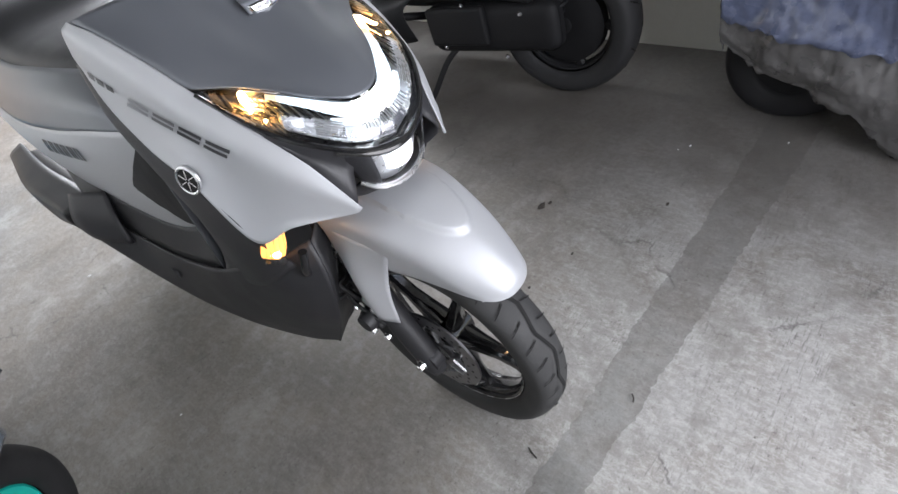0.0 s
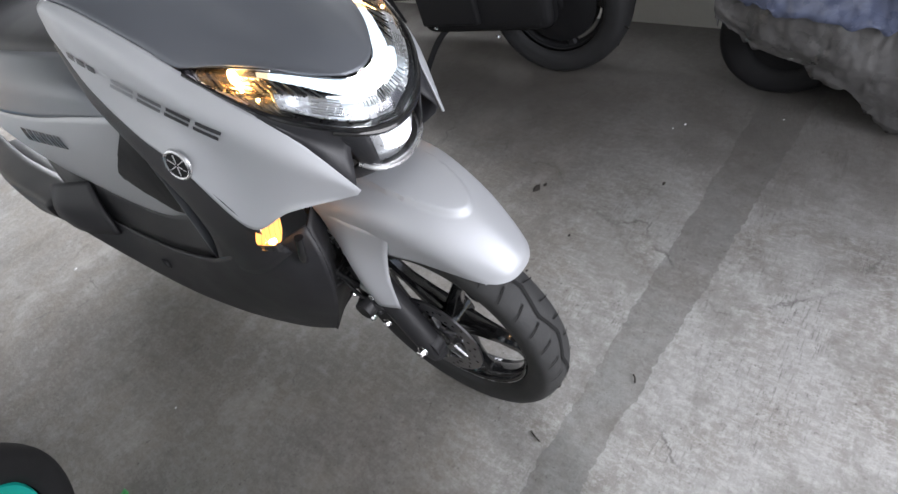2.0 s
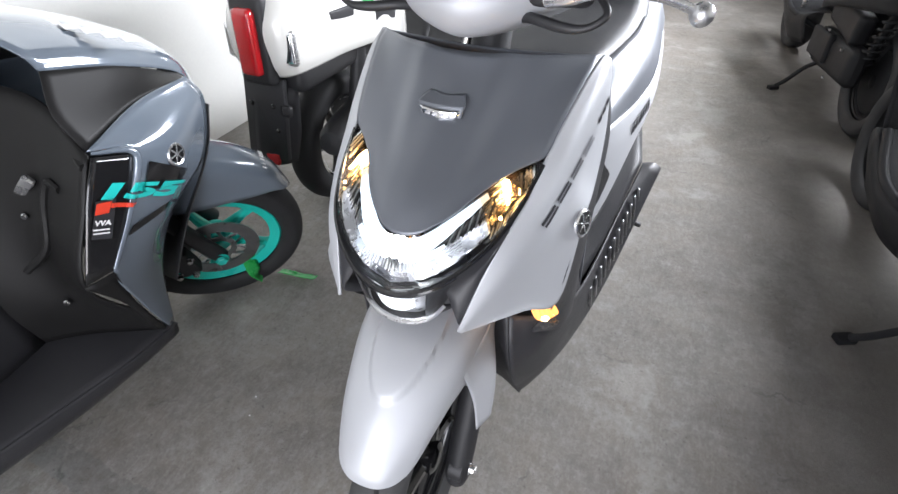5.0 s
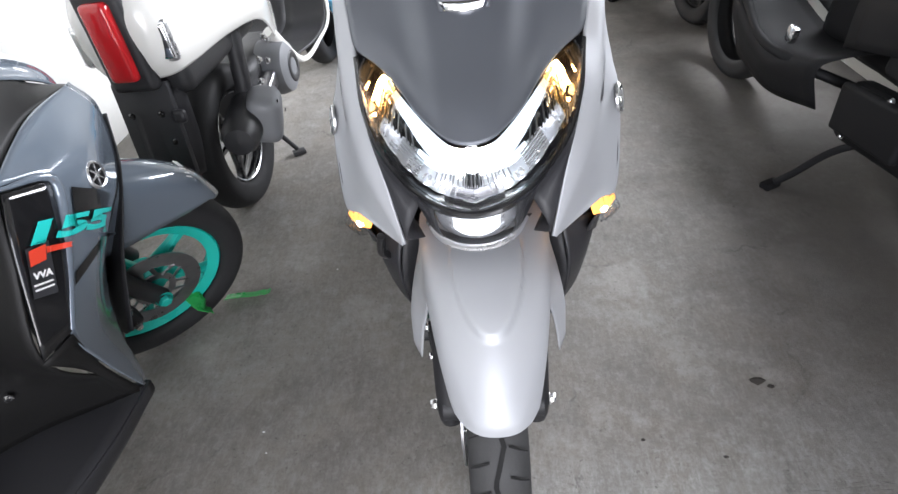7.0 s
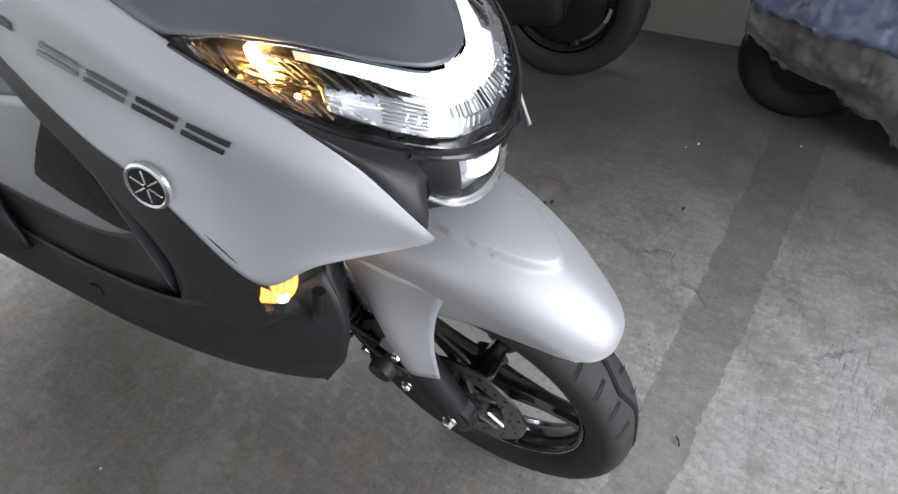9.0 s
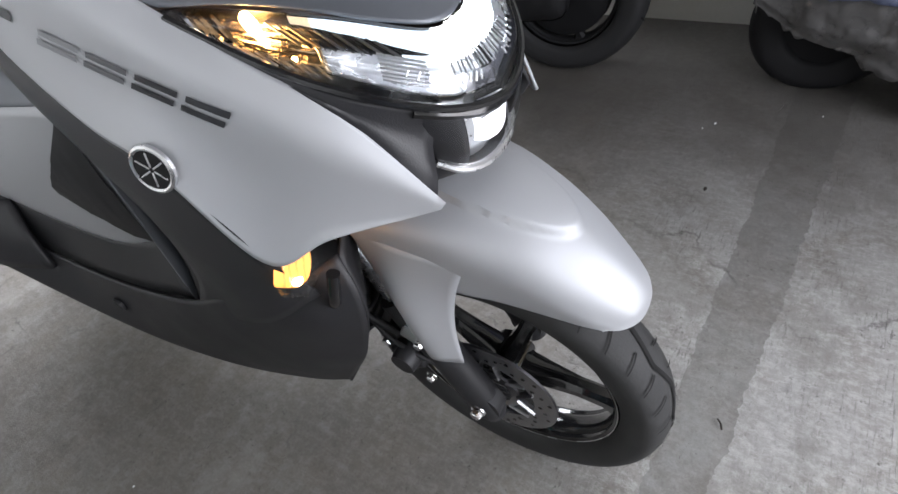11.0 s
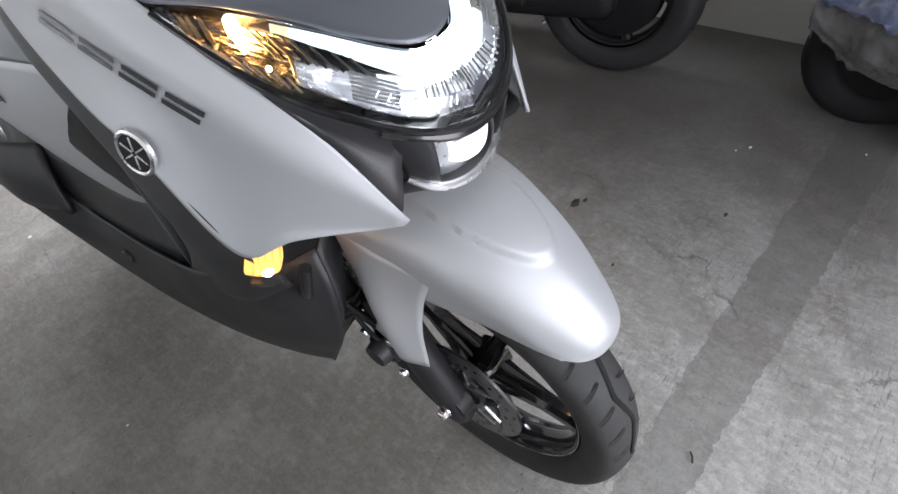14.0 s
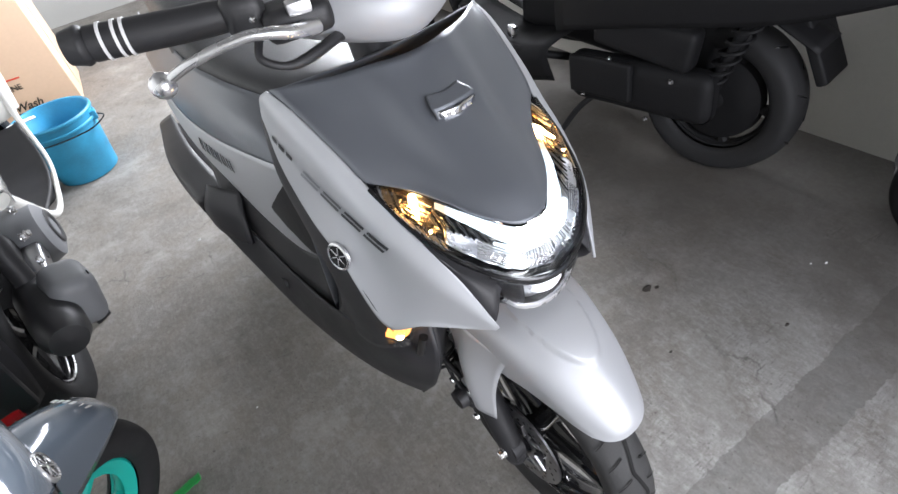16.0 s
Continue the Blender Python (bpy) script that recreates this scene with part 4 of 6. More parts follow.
# leg shield side band, lower cowl and floor board
def band(s):
    net = [
        [(-0.178, 0.334, 0.846), (-0.180, 0.350, 0.840), (-0.172, 0.372, 0.834)],
        [(-0.187, 0.304, 0.788), (-0.195, 0.325, 0.770), (-0.185, 0.352, 0.752)],
        [(-0.193, 0.234, 0.737), (-0.198, 0.285, 0.700), (-0.188, 0.322, 0.682)],
        [(-0.193, 0.170, 0.706), (-0.199, 0.245, 0.640), (-0.190, 0.290, 0.610)],
        [(-0.186, 0.106, 0.616), (-0.198, 0.200, 0.560), (-0.194, 0.285, 0.520)],
        [(-0.158, 0.110, 0.530), (-0.192, 0.200, 0.470), (-0.200, 0.345, 0.430)],
    ]
    return part("leg_shield_band", sheet(flip(patch(net, 12, 36), s)), M_GREYPL, scooter, thick=0.004)


def lower_cowl(s):
    net = [
        [(-0.118, 0.112, 0.550), (-0.172, 0.150, 0.535), (-0.196, 0.240, 0.500), (-0.204, 0.380, 0.430), (-0.214, 0.560, 0.385), (-0.228, 0.720, 0.390), (-0.250, 0.860, 0.450)],
        [(-0.130, 0.092, 0.490), (-0.170, 0.150, 0.468), (-0.196, 0.260, 0.420), (-0.208, 0.400, 0.365), (-0.222, 0.560, 0.335), (-0.242, 0.720, 0.355), (-0.275, 0.870, 0.450)],
        [(-0.132, 0.130, 0.370), (-0.166, 0.200, 0.340), (-0.194, 0.310, 0.310), (-0.212, 0.440, 0.290), (-0.230, 0.580, 0.285), (-0.256, 0.730, 0.325), (-0.292, 0.880, 0.438)],
        [(-0.128, 0.210, 0.240), (-0.158, 0.280, 0.225), (-0.186, 0.370, 0.218), (-0.211, 0.475, 0.222), (-0.236, 0.600, 0.243), (-0.262, 0.735, 0.302), (-0.298, 0.890, 0.425)],
        [(-0.124, 0.246, 0.184), (-0.148, 0.305, 0.178), (-0.176, 0.390, 0.183), (-0.204, 0.490, 0.203), (-0.230, 0.605, 0.232), (-0.256, 0.735, 0.292), (-0.290, 0.890, 0.415)],
    ]
    ob = part("lower_cowl", sheet(flip(patch(net, 48, 24), s)), M_GREYPL, scooter, "charcoal plastic lower cowl and floor side", thick=0.004)
    lathe_at = pose(*flip((-0.2320, 0.622, 0.322), s)) @ Matrix.Rotation(radians(180 if s < 0 else 0), 4, "Z")
    part("screw_recess", lathe([(0.0001, -0.004), (0.009, -0.004), (0.011, 0.003), (0.014, 0.004), (0.0145, 0.0)], 20, lathe_at), M_BLACK, ob)
    if s > 0:
        for k in range(13):
            y = 0.44 + 0.032 * k
            part("vent_slot", block((0.006, 0.012, 0.055 + 0.002 * k), pose(0.215 + 0.0042 * k, y, 0.330 + 0.004 * k, 0, -8, 0), 0.002, 1), M_DISC, ob)
    return ob


sides(band)
sides(lower_cowl)
part("front_under_cover", sheet(sym([[(0, 0.15, 0.58), (-0.06, 0.14, 0.57), (-0.118, 0.115, 0.545)], [(0, 0.17, 0.48), (-0.07, 0.15, 0.47), (-0.13, 0.10, 0.46)], [(0, 0.24, 0.30), (-0.07, 0.22, 0.30), (-0.13, 0.165, 0.32)], [(0, 0.29, 0.19), (-0.07, 0.275, 0.185), (-0.126, 0.246, 0.184)]], 14, 16)), M_BLACK, scooter, thick=0.004)
part("belly_pan", sheet(sym([[(0, 0.28, 0.186), (-0.07, 0.27, 0.184), (-0.125, 0.25, 0.186)], [(0, 0.48, 0.17), (-0.1, 0.48, 0.18), (-0.203, 0.49, 0.205)], [(0, 0.75, 0.25), (-0.12, 0.75, 0.26), (-0.255, 0.74, 0.295)]], 12, 12)), M_BLACK, scooter, thick=0.004)
part("radiator_stay", tube([(-0.145, 0.09, 0.56), (-0.152, 0.10, 0.52), (-0.142, 0.125, 0.49)], 0.007), M_GLOSS, scooter)
for z in (0.40, 0.385, 0.37):
    part("control_cable", tube([(-0.13, 0.16, z), (-0.09, 0.14, z + 0.01), (-0.03, 0.16, z + 0.02)], 0.003), M_BLACK, scooter)


def side_gap(s):
    low = [[(-0.150, 0.440, 0.480), (-0.178, 0.560, 0.462), (-0.202, 0.760, 0.490), (-0.215, 1.000, 0.520)], [(-0.192, 0.380, 0.420), (-0.208, 0.560, 0.384), (-0.224, 0.720, 0.388), (-0.248, 0.865, 0.450)]]
    part("foot_well_side", sheet(flip(patch(low, 20, 6), s)), M_BLACK, scooter, thick=0.003)
    front = [[(-0.168, 0.372, 0.834), (-0.182, 0.352, 0.752), (-0.186, 0.322, 0.682), (-0.188, 0.292, 0.610), (-0.192, 0.287, 0.520), (-0.198, 0.345, 0.430)], [(-0.135, 0.400, 0.800), (-0.140, 0.420, 0.740), (-0.145, 0.440, 0.680), (-0.146, 0.440, 0.600), (-0.150, 0.440, 0.510), (-0.150, 0.450, 0.420)]]
    part("foot_well_front", sheet(flip(patch(front, 20, 6), s)), M_BLACK, scooter, thick=0.003)


sides(side_gap)
# step-through floor and inner leg shield
part("floor_board", sheet(sym([[(0, 0.40, 0.40), (-0.19, 0.40, 0.40)], [(0, 0.56, 0.375), (-0.212, 0.56, 0.375)], [(0, 0.72, 0.38), (-0.228, 0.72, 0.38)]], 10, 10)), M_BLACK, scooter, thick=0.004)
part("inner_leg_shield", sheet(sym([[(0, 0.275, 0.895), (-0.09, 0.285, 0.895), (-0.165, 0.302, 0.893)], [(0, 0.36, 0.80), (-0.09, 0.36, 0.80), (-0.174, 0.36, 0.82)], [(0, 0.37, 0.60), (-0.09, 0.36, 0.60), (-0.188, 0.325, 0.66)], [(0, 0.41, 0.39), (-0.1, 0.40, 0.395), (-0.195, 0.36, 0.43)]], 14, 20)), M_HOOD, scooter, thick=0.004)


# rear body
def rear_side(s):
    grey = [
        [(-0.150, 0.440, 0.690), (-0.186, 0.560, 0.690), (-0.214, 0.760, 0.668), (-0.226, 1.000, 0.655), (-0.205, 1.300, 0.680), (-0.150, 1.560, 0.740)],
        [(-0.150, 0.425, 0.600), (-0.192, 0.560, 0.625), (-0.222, 0.760, 0.615), (-0.236, 1.000, 0.600), (-0.215, 1.300, 0.640), (-0.155, 1.560, 0.715)],
        [(-0.152, 0.430, 0.510), (-0.188, 0.560, 0.535), (-0.216, 0.760, 0.545), (-0.230, 1.000, 0.550), (-0.210, 1.300, 0.600), (-0.155, 1.560, 0.690)],
        [(-0.155, 0.450, 0.468), (-0.180, 0.560, 0.448), (-0.205, 0.760, 0.480), (-0.218, 1.000, 0.510), (-0.195, 1.300, 0.570), (-0.150, 1.560, 0.670)],
    ]
    ob = part("rear_side_panel", sheet(flip(patch(grey, 36, 16), s)), M_SILVER, scooter, "silver-grey rear side panel", thick=0.003)
    flat = patch(grey, 160, 60).reshape(-1, 3)
    for k in range(6):
        y0, z0 = 0.660 + 0.0305 * k, 0.630 - 0.0012 * k
        for dy in (0.0, 0.0125):
            rows = [[flat[np.argmin((flat[:, 1] - y) ** 2 + (flat[:, 2] - z) ** 2)] * (1, 0, 0) + np.array((-0.0035, y, z)) for y in (y0 + dy, y0 + dy + 0.0062)] for z in (z0 - 0.014, z0, z0 + 0.014)]
            part("name_mark", sheet(flip(np.array(rows), s)), M_DECAL, ob, thick=0.001)
    # black recess cut into the panel's front
    top = [(0.446, 0.684), (0.480, 0.648), (0.515, 0.610), (0.548, 0.578)]
    low = [(0.456, 0.470), (0.490, 0.484), (0.524, 0.525), (0.553, 0.562)]
    rows = []
    for v in np.linspace(0, 1, 9):
        line = []
        for u in np.linspace(0, 1, 17):
            k = min(int(u * 3), 2)
            f = u * 3 - k
            a, b = (np.array(e[k]) * (1 - f) + np.array(e[k + 1]) * f for e in (top, low))
            y, z = a * (1 - v) + b * v
            x = flat[np.argmin((flat[:, 1] - y) ** 2 + (flat[:, 2] - z) ** 2)][0]
            line.append((x - 0.0045, y, z))
        rows.append(line)
    part("panel_recess", sheet(flip(np.array(rows), s)), M_BLACK, ob, "black angular recess in the panel")
    dark = [
        [(-0.060, 0.545, 0.745), (-0.105, 0.600, 0.760), (-0.150, 0.780, 0.765), (-0.165, 1.000, 0.760), (-0.140, 1.350, 0.780)],
        [(-0.130, 0.485, 0.720), (-0.165, 0.570, 0.730), (-0.195, 0.770, 0.720), (-0.205, 1.000, 0.710), (-0.180, 1.350, 0.735)],
        [(-0.150, 0.440, 0.688), (-0.186, 0.560, 0.688), (-0.214, 0.760, 0.666), (-0.226, 1.000, 0.653), (-0.205, 1.350, 0.680)],
    ]
    part("under_seat_panel", sheet(flip(patch(dark, 28, 12), s)), M_HOOD, ob, "matt dark grey panel below the seat", thick=0.003)
    return ob


sides(rear_side)
part("front_body_panel", sheet(sym([[(0, 0.535, 0.745), (-0.06, 0.545, 0.745)], [(0, 0.45, 0.68), (-0.150, 0.440, 0.69)], [(0, 0.42, 0.52), (-0.152, 0.43, 0.51)], [(0, 0.42, 0.40), (-0.155, 0.45, 0.44)]], 12, 18)), M_HOOD, scooter, "matt dark grey panel in front of the seat", thick=0.003)
SEAT = [
    [(0, 0.52, 0.735), (-0.050, 0.530, 0.735), (-0.070, 0.560, 0.735)],
    [(0, 0.56, 0.775), (-0.075, 0.570, 0.765), (-0.110, 0.600, 0.740)],
    [(0, 0.75, 0.785), (-0.110, 0.750, 0.778), (-0.155, 0.770, 0.745)],
    [(0, 1.00, 0.790), (-0.125, 1.000, 0.785), (-0.170, 1.000, 0.750)],
    [(0, 1.12, 0.830), (-0.120, 1.120, 0.825), (-0.165, 1.120, 0.765)],
    [(0, 1.45, 0.840), (-0.095, 1.450, 0.832), (-0.130, 1.450, 0.790)],
]
part("seat", sheet(sym(SEAT, 16, 36)), M_SEAT, scooter, "black vinyl seat", thick=0.02)
rear_hub = pose(0, 1.22, 0.262)
rear_tyre = part("rear_tyre", tyre(0.240, 0.10, 0.068, rear_hub), M_RUBBER, scooter)
part("rear_rim", five_spoke_rim(0.166, rear_hub, 0.012), M_GLOSS, rear_tyre)
muff = part("muffler", tube([(-0.16, 0.86, 0.31), (-0.21, 0.98, 0.34), (-0.225, 1.18, 0.37), (-0.225, 1.40, 0.40)], [0.03, 0.052, 0.058, 0.054], 20), M_BLACK, scooter)
part("muffler_guard", sheet(patch([[(-0.215, 0.90, 0.445), (-0.235, 1.15, 0.475), (-0.225, 1.40, 0.485)], [(-0.285, 0.90, 0.455), (-0.300, 1.15, 0.465), (-0.265, 1.41, 0.468)], [(-0.300, 0.905, 0.440), (-0.308, 1.15, 0.430), (-0.272, 1.42, 0.435)], [(-0.296, 0.915, 0.40), (-0.305, 1.15, 0.37), (-0.272, 1.42, 0.385)]], 24, 14)), M_BLACK, scooter, "black plastic guard over the muffler", thick=0.012)
part("foot_rest_wing", sheet(patch([[(-0.21, 0.80, 0.49), (-0.255, 0.86, 0.50), (-0.262, 0.90, 0.49)], [(-0.235, 0.76, 0.44), (-0.280, 0.84, 0.455), (-0.290, 0.89, 0.45)], [(-0.25, 0.74, 0.38), (-0.288, 0.83, 0.39), (-0.298, 0.895, 0.42)]], 14, 10)), M_GREYPL, scooter, thick=0.01)
part("engine_case", block((0.16, 0.50, 0.20), pose(0.07, 1.02, 0.33), 0.05, 4), M_BLACK, scooter)
stand = part("centre_stand", tube([(-0.13, 0.93, 0.012), (-0.11, 0.86, 0.16), (0.11, 0.86, 0.16), (0.13, 0.93, 0.012)], 0.012, 10, 40), M_BLACK, scooter)
part("side_stand", tube([(0.15, 0.66, 0.20), (0.23, 0.80, 0.20), (0.255, 0.93, 0.205), (0.285, 0.95, 0.195)], 0.008), M_BLACK, scooter)


# handlebar
BAR_TURN = Matrix.Translation(HINGE) @ Matrix.Rotation(radians(-1.0), 4, AXIS) @ Matrix.Translation(-HINGE)


def on_bar(bm):
    bm.transform(BAR_TURN)
    return bm


def grip(s):
    g = tube([(s * 0.175, 0.250, 1.007), (s * 0.220, 0.258, 1.010), (s * 0.312, 0.283, 1.017)], [0.0165, 0.0175, 0.0175], 16)
    ob = part("grip", on_bar(g), M_BLACK, scooter, "black rubber grip wrapped in clear film")
    for x in (0.276, 0.284, 0.297):
        y, z = 0.258 + (x - 0.220) * 0.272, 1.010 + (x - 0.220) * 0.076
        part("grip_band", on_bar(tube([(s * x, y, z), (s * (x + 0.003), y + 0.0008, z + 0.0002)], 0.0186, 16, 3)), M_WHITE_DECAL, ob)
    part("bar_end", on_bar(tube([(s * 0.312, 0.283, 1.017), (s * 0.318, 0.2847, 1.0175), (s * 0.324, 0.2863, 1.018), (s * 0.334, 0.289, 1.0188)], [0.015, 0.0195, 0.0185, 0.016], 16)), M_BLACK, ob)
    lever = part("brake_lever", on_bar(tube([(s * 0.112, 0.196, 0.983), (s * 0.140, 0.186, 0.989), (s * 0.165, 0.184, 0.997), (s * 0.192, 0.190, 1.000), (s * 0.238, 0.205, 0.992), (s * 0.270, 0.219, 0.979)], [0.0115, 0.0095, 0.0080, 0.0072, 0.0068, 0.0066], 12, flat=0.8)), M_ALLOY, scooter, "satin alloy brake lever")
    part("lever_ball", on_bar(ball(0.0135, pose(s * 0.275, 0.221, 0.976), 16)), M_ALLOY, lever)
    hold = part("lever_bracket", on_bar(block((0.075, 0.055, 0.034), pose(s * 0.120, 0.222, 0.990, 0, 0, 14 * s), 0.014, 3)), M_BLACK, scooter)
    part("switch_box", on_bar(block((0.045, 0.05, 0.046), pose(s * 0.165, 0.248, 1.005, 0, 0, 15 * s), 0.014, 3)), M_BLACK, hold)
    part("bracket_clamp", on_bar(block((0.026, 0.020, 0.014), pose(s * 0.122, 0.200, 1.006, 0, 0, 14 * s), 0.004, 2)), M_ALLOY, hold)
    part("bracket_screw", on_bar(ball(0.004, pose(s * 0.166, 0.222, 1.003), 8)), M_STEEL, hold)
    part("hose", on_bar(tube([(s * 0.165, 0.225, 0.985), (s * 0.178, 0.205, 0.970), (s * 0.158, 0.196, 0.956), (s * 0.130, 0.198, 0.954), (s * 0.085, 0.215, 0.956), (s * 0.06, 0.25, 0.94)], [0.0045, 0.0045, 0.0045, 0.0065, 0.0065, 0.005])), M_BLACK, hold)
    return ob


sides(grip)
BAR = [
    [(0, 0.250, 0.915), (-0.05, 0.258, 0.925), (-0.10, 0.272, 0.945), (-0.155, 0.290, 0.970)],
    [(0, 0.190, 0.935), (-0.05, 0.200, 0.945), (-0.10, 0.228, 0.962), (-0.165, 0.258, 0.982)],
    [(0, 0.180, 0.985), (-0.05, 0.195, 0.990), (-0.10, 0.230, 0.995), (-0.165, 0.262, 1.000)],
    [(0, 0.250, 1.045), (-0.05, 0.260, 1.040), (-0.10, 0.280, 1.025), (-0.165, 0.296, 1.008)],
    [(0, 0.340, 1.040), (-0.05, 0.340, 1.035), (-0.10, 0.335, 1.020), (-0.160, 0.325, 1.000)],
]
cowl = part("handlebar_cowl", on_bar(sheet(sym(BAR, 18, 24))), M_SILVER, scooter, "silver-grey handlebar cowl", thick=0.003)
part("instrument_hood", on_bar(block((0.15, 0.09, 0.03), pose(0, 0.335, 1.025, -20), 0.012, 3)), M_BLACK, cowl)
part("handlebar_stem", on_bar(tube([(0, 0.30, 0.82), (0, 0.33, 0.92), (0, 0.33, 0.98)], 0.03, 14)), M_BLACK, scooter)


from mathutils import bvhtree

# ---- the slate-grey maxi scooter beside it ----
maxi = thing("maxi_scooter", "glossy slate-grey maxi scooter with teal wheels and black plastics", "scooter")
MX = -0.90


def other_side(points, centre):
    return np.array(points) * np.array([-1, 1, 1]) + np.array([2 * centre, 0, 0])


def both(name, net, nu, nv, mat, parent, centre, label="", thick=0.003):
    g = patch(net, nu, nv)
    one = part(name, sheet(g), mat, parent, label, thick)
    part(name, sheet(other_side(g, centre)), mat, parent, label, thick)
    return one


WING = [
    [(-0.622, 0.046, 0.712), (-0.655, 0.192, 0.738), (-0.682, 0.336, 0.732)],
    [(-0.603, 0.112, 0.684), (-0.622, 0.225, 0.662), (-0.676, 0.360, 0.672)],
    [(-0.601, 0.052, 0.594), (-0.624, 0.170, 0.572), (-0.676, 0.312, 0.560)],
    [(-0.604, -0.017, 0.504), (-0.628, 0.070, 0.470), (-0.668, 0.180, 0.490)],
    [(-0.630, 0.010, 0.390), (-0.640, 0.050, 0.380), (-0.662, 0.108, 0.400)],
    [(-0.646, 0.050, 0.268), (-0.649, 0.058, 0.262), (-0.655, 0.070, 0.258)],
]
wing = both("shield_panel", WING, 16, 36, M_SLATE, maxi, MX, "glossy slate-grey front shield panel")
trim = part("shield_trim", tube([(-0.618, 0.050, 0.708), (-0.600, 0.114, 0.680), (-0.598, 0.062, 0.598), (-0.601, -0.014, 0.505)], [0.003, 0.007, 0.007, 0.005], 10), M_SLATE, wing)
DARKSIDE = [
    [(-0.610, 0.042, 0.706), (-0.603, 0.108, 0.682)],
    [(-0.606, -0.004, 0.640), (-0.598, 0.058, 0.602)],
    [(-0.614, -0.067, 0.503), (-0.602, -0.016, 0.505)],
]
infill = part("gloss_infill", sheet(patch(DARKSIDE, 8, 14)), M_GLOSS, maxi, "gloss black infill with decals", thick=0.004)
INNER = [
    [(MX, 0.060, 0.800), (-0.740, 0.075, 0.775), (-0.614, 0.040, 0.708)],
    [(MX, -0.030, 0.640), (-0.760, 0.010, 0.625), (-0.608, -0.010, 0.630)],
    [(MX, -0.110, 0.500), (-0.780, -0.035, 0.490), (-0.616, -0.068, 0.498)],
    [(MX, -0.135, 0.380), (-0.770, -0.050, 0.385), (-0.645, 0.010, 0.350)],
    [(MX, -0.125, 0.262), (-0.790, -0.030, 0.258), (-0.652, 0.045, 0.258)],
]
both("inner_shield", [r[::-1] for r in INNER], 14, 24, M_MOULD, maxi, MX, "textured black inner leg shield", 0.004)
LOWSIDE = [
    [(-0.602, -0.018, 0.500), (-0.616, -0.070, 0.498)],
    [(-0.632, 0.008, 0.390), (-0.640, -0.010, 0.400)],
    [(-0.648, 0.046, 0.270), (-0.652, 0.030, 0.275)],
]
part("shield_edge", sheet(patch(LOWSIDE, 4, 10)), M_MOULD, maxi, thick=0.003)
BOARD = [
    [(-0.655, 0.075, 0.250), (-0.800, 0.030, 0.262), (MX, 0.030, 0.262)],
    [(-0.660, -0.060, 0.252), (-0.790, -0.060, 0.262), (MX, -0.060, 0.262)],
    [(-0.696, -0.250, 0.255), (-0.800, -0.250, 0.265), (MX, -0.250, 0.265)],
    [(-0.750, -0.700, 0.290), (-0.830, -0.700, 0.300), (MX, -0.700, 0.300)],
]
both("floor_board", BOARD, 12, 24, M_GREYPL, maxi, MX, "textured black floor board", 0.02)
SKIRT = [
    [(-0.655, 0.075, 0.250), (-0.660, -0.060, 0.252), (-0.696, -0.250, 0.255), (-0.750, -0.700, 0.290)],
    [(-0.664, 0.070, 0.215), (-0.672, -0.060, 0.210), (-0.706, -0.250, 0.205), (-0.762, -0.700, 0.240)],
    [(-0.740, 0.060, 0.150), (-0.740, -0.060, 0.145), (-0.772, -0.250, 0.140), (-0.820, -0.700, 0.170)],
]
both("floor_skirt", SKIRT, 24, 10, M_GREYPL, maxi, MX, "", 0.004)
TUNNEL = [
    [(MX, -0.100, 0.460), (-0.880, -0.095, 0.440), (-0.868, -0.090, 0.380), (-0.860, -0.085, 0.262)],
    [(MX, -0.350, 0.540), (-0.850, -0.350, 0.525), (-0.830, -0.350, 0.440), (-0.820, -0.350, 0.262)],
    [(MX, -0.700, 0.620), (-0.800, -0.700, 0.600), (-0.750, -0.700, 0.500), (-0.740, -0.700, 0.295)],
]
both("tunnel_cover", TUNNEL, 16, 14, M_GREYPL, maxi, MX, "charcoal centre tunnel", 0.004)
for line in ([(-0.620, 0.030, 0.690), (-0.680, 0.052, 0.700), (-0.745, 0.052, 0.690), (-0.790, 0.026, 0.652), (-0.850, 0.000, 0.640)], [(-0.690, 0.012, 0.640), (-0.725, 0.016, 0.645), (-0.742, 0.000, 0.600), (-0.752, -0.030, 0.520), (-0.800, -0.062, 0.470)]):
    part("moulded_ridge", tube(line, 0.0075, 8, 30), M_MOULD, maxi)
part("pocket_latch", block((0.085, 0.012, 0.022), pose(-0.782, 0.003, 0.628, 14, -38, 0), 0.005, 2), M_ALLOY, maxi, "satin grey glove-pocket latch")
for y, x, z in ((-0.010, -0.640, 0.440), (-0.047, -0.752, 0.394), (-0.012, -0.790, 0.575)):
    part("screw", lathe([(0.0001, 0.004), (0.005, 0.004), (0.0065, 0.002), (0.007, 0.0)], 14, pose(x, y - 0.006, z, 0, 0, -70)), M_STEEL, maxi)
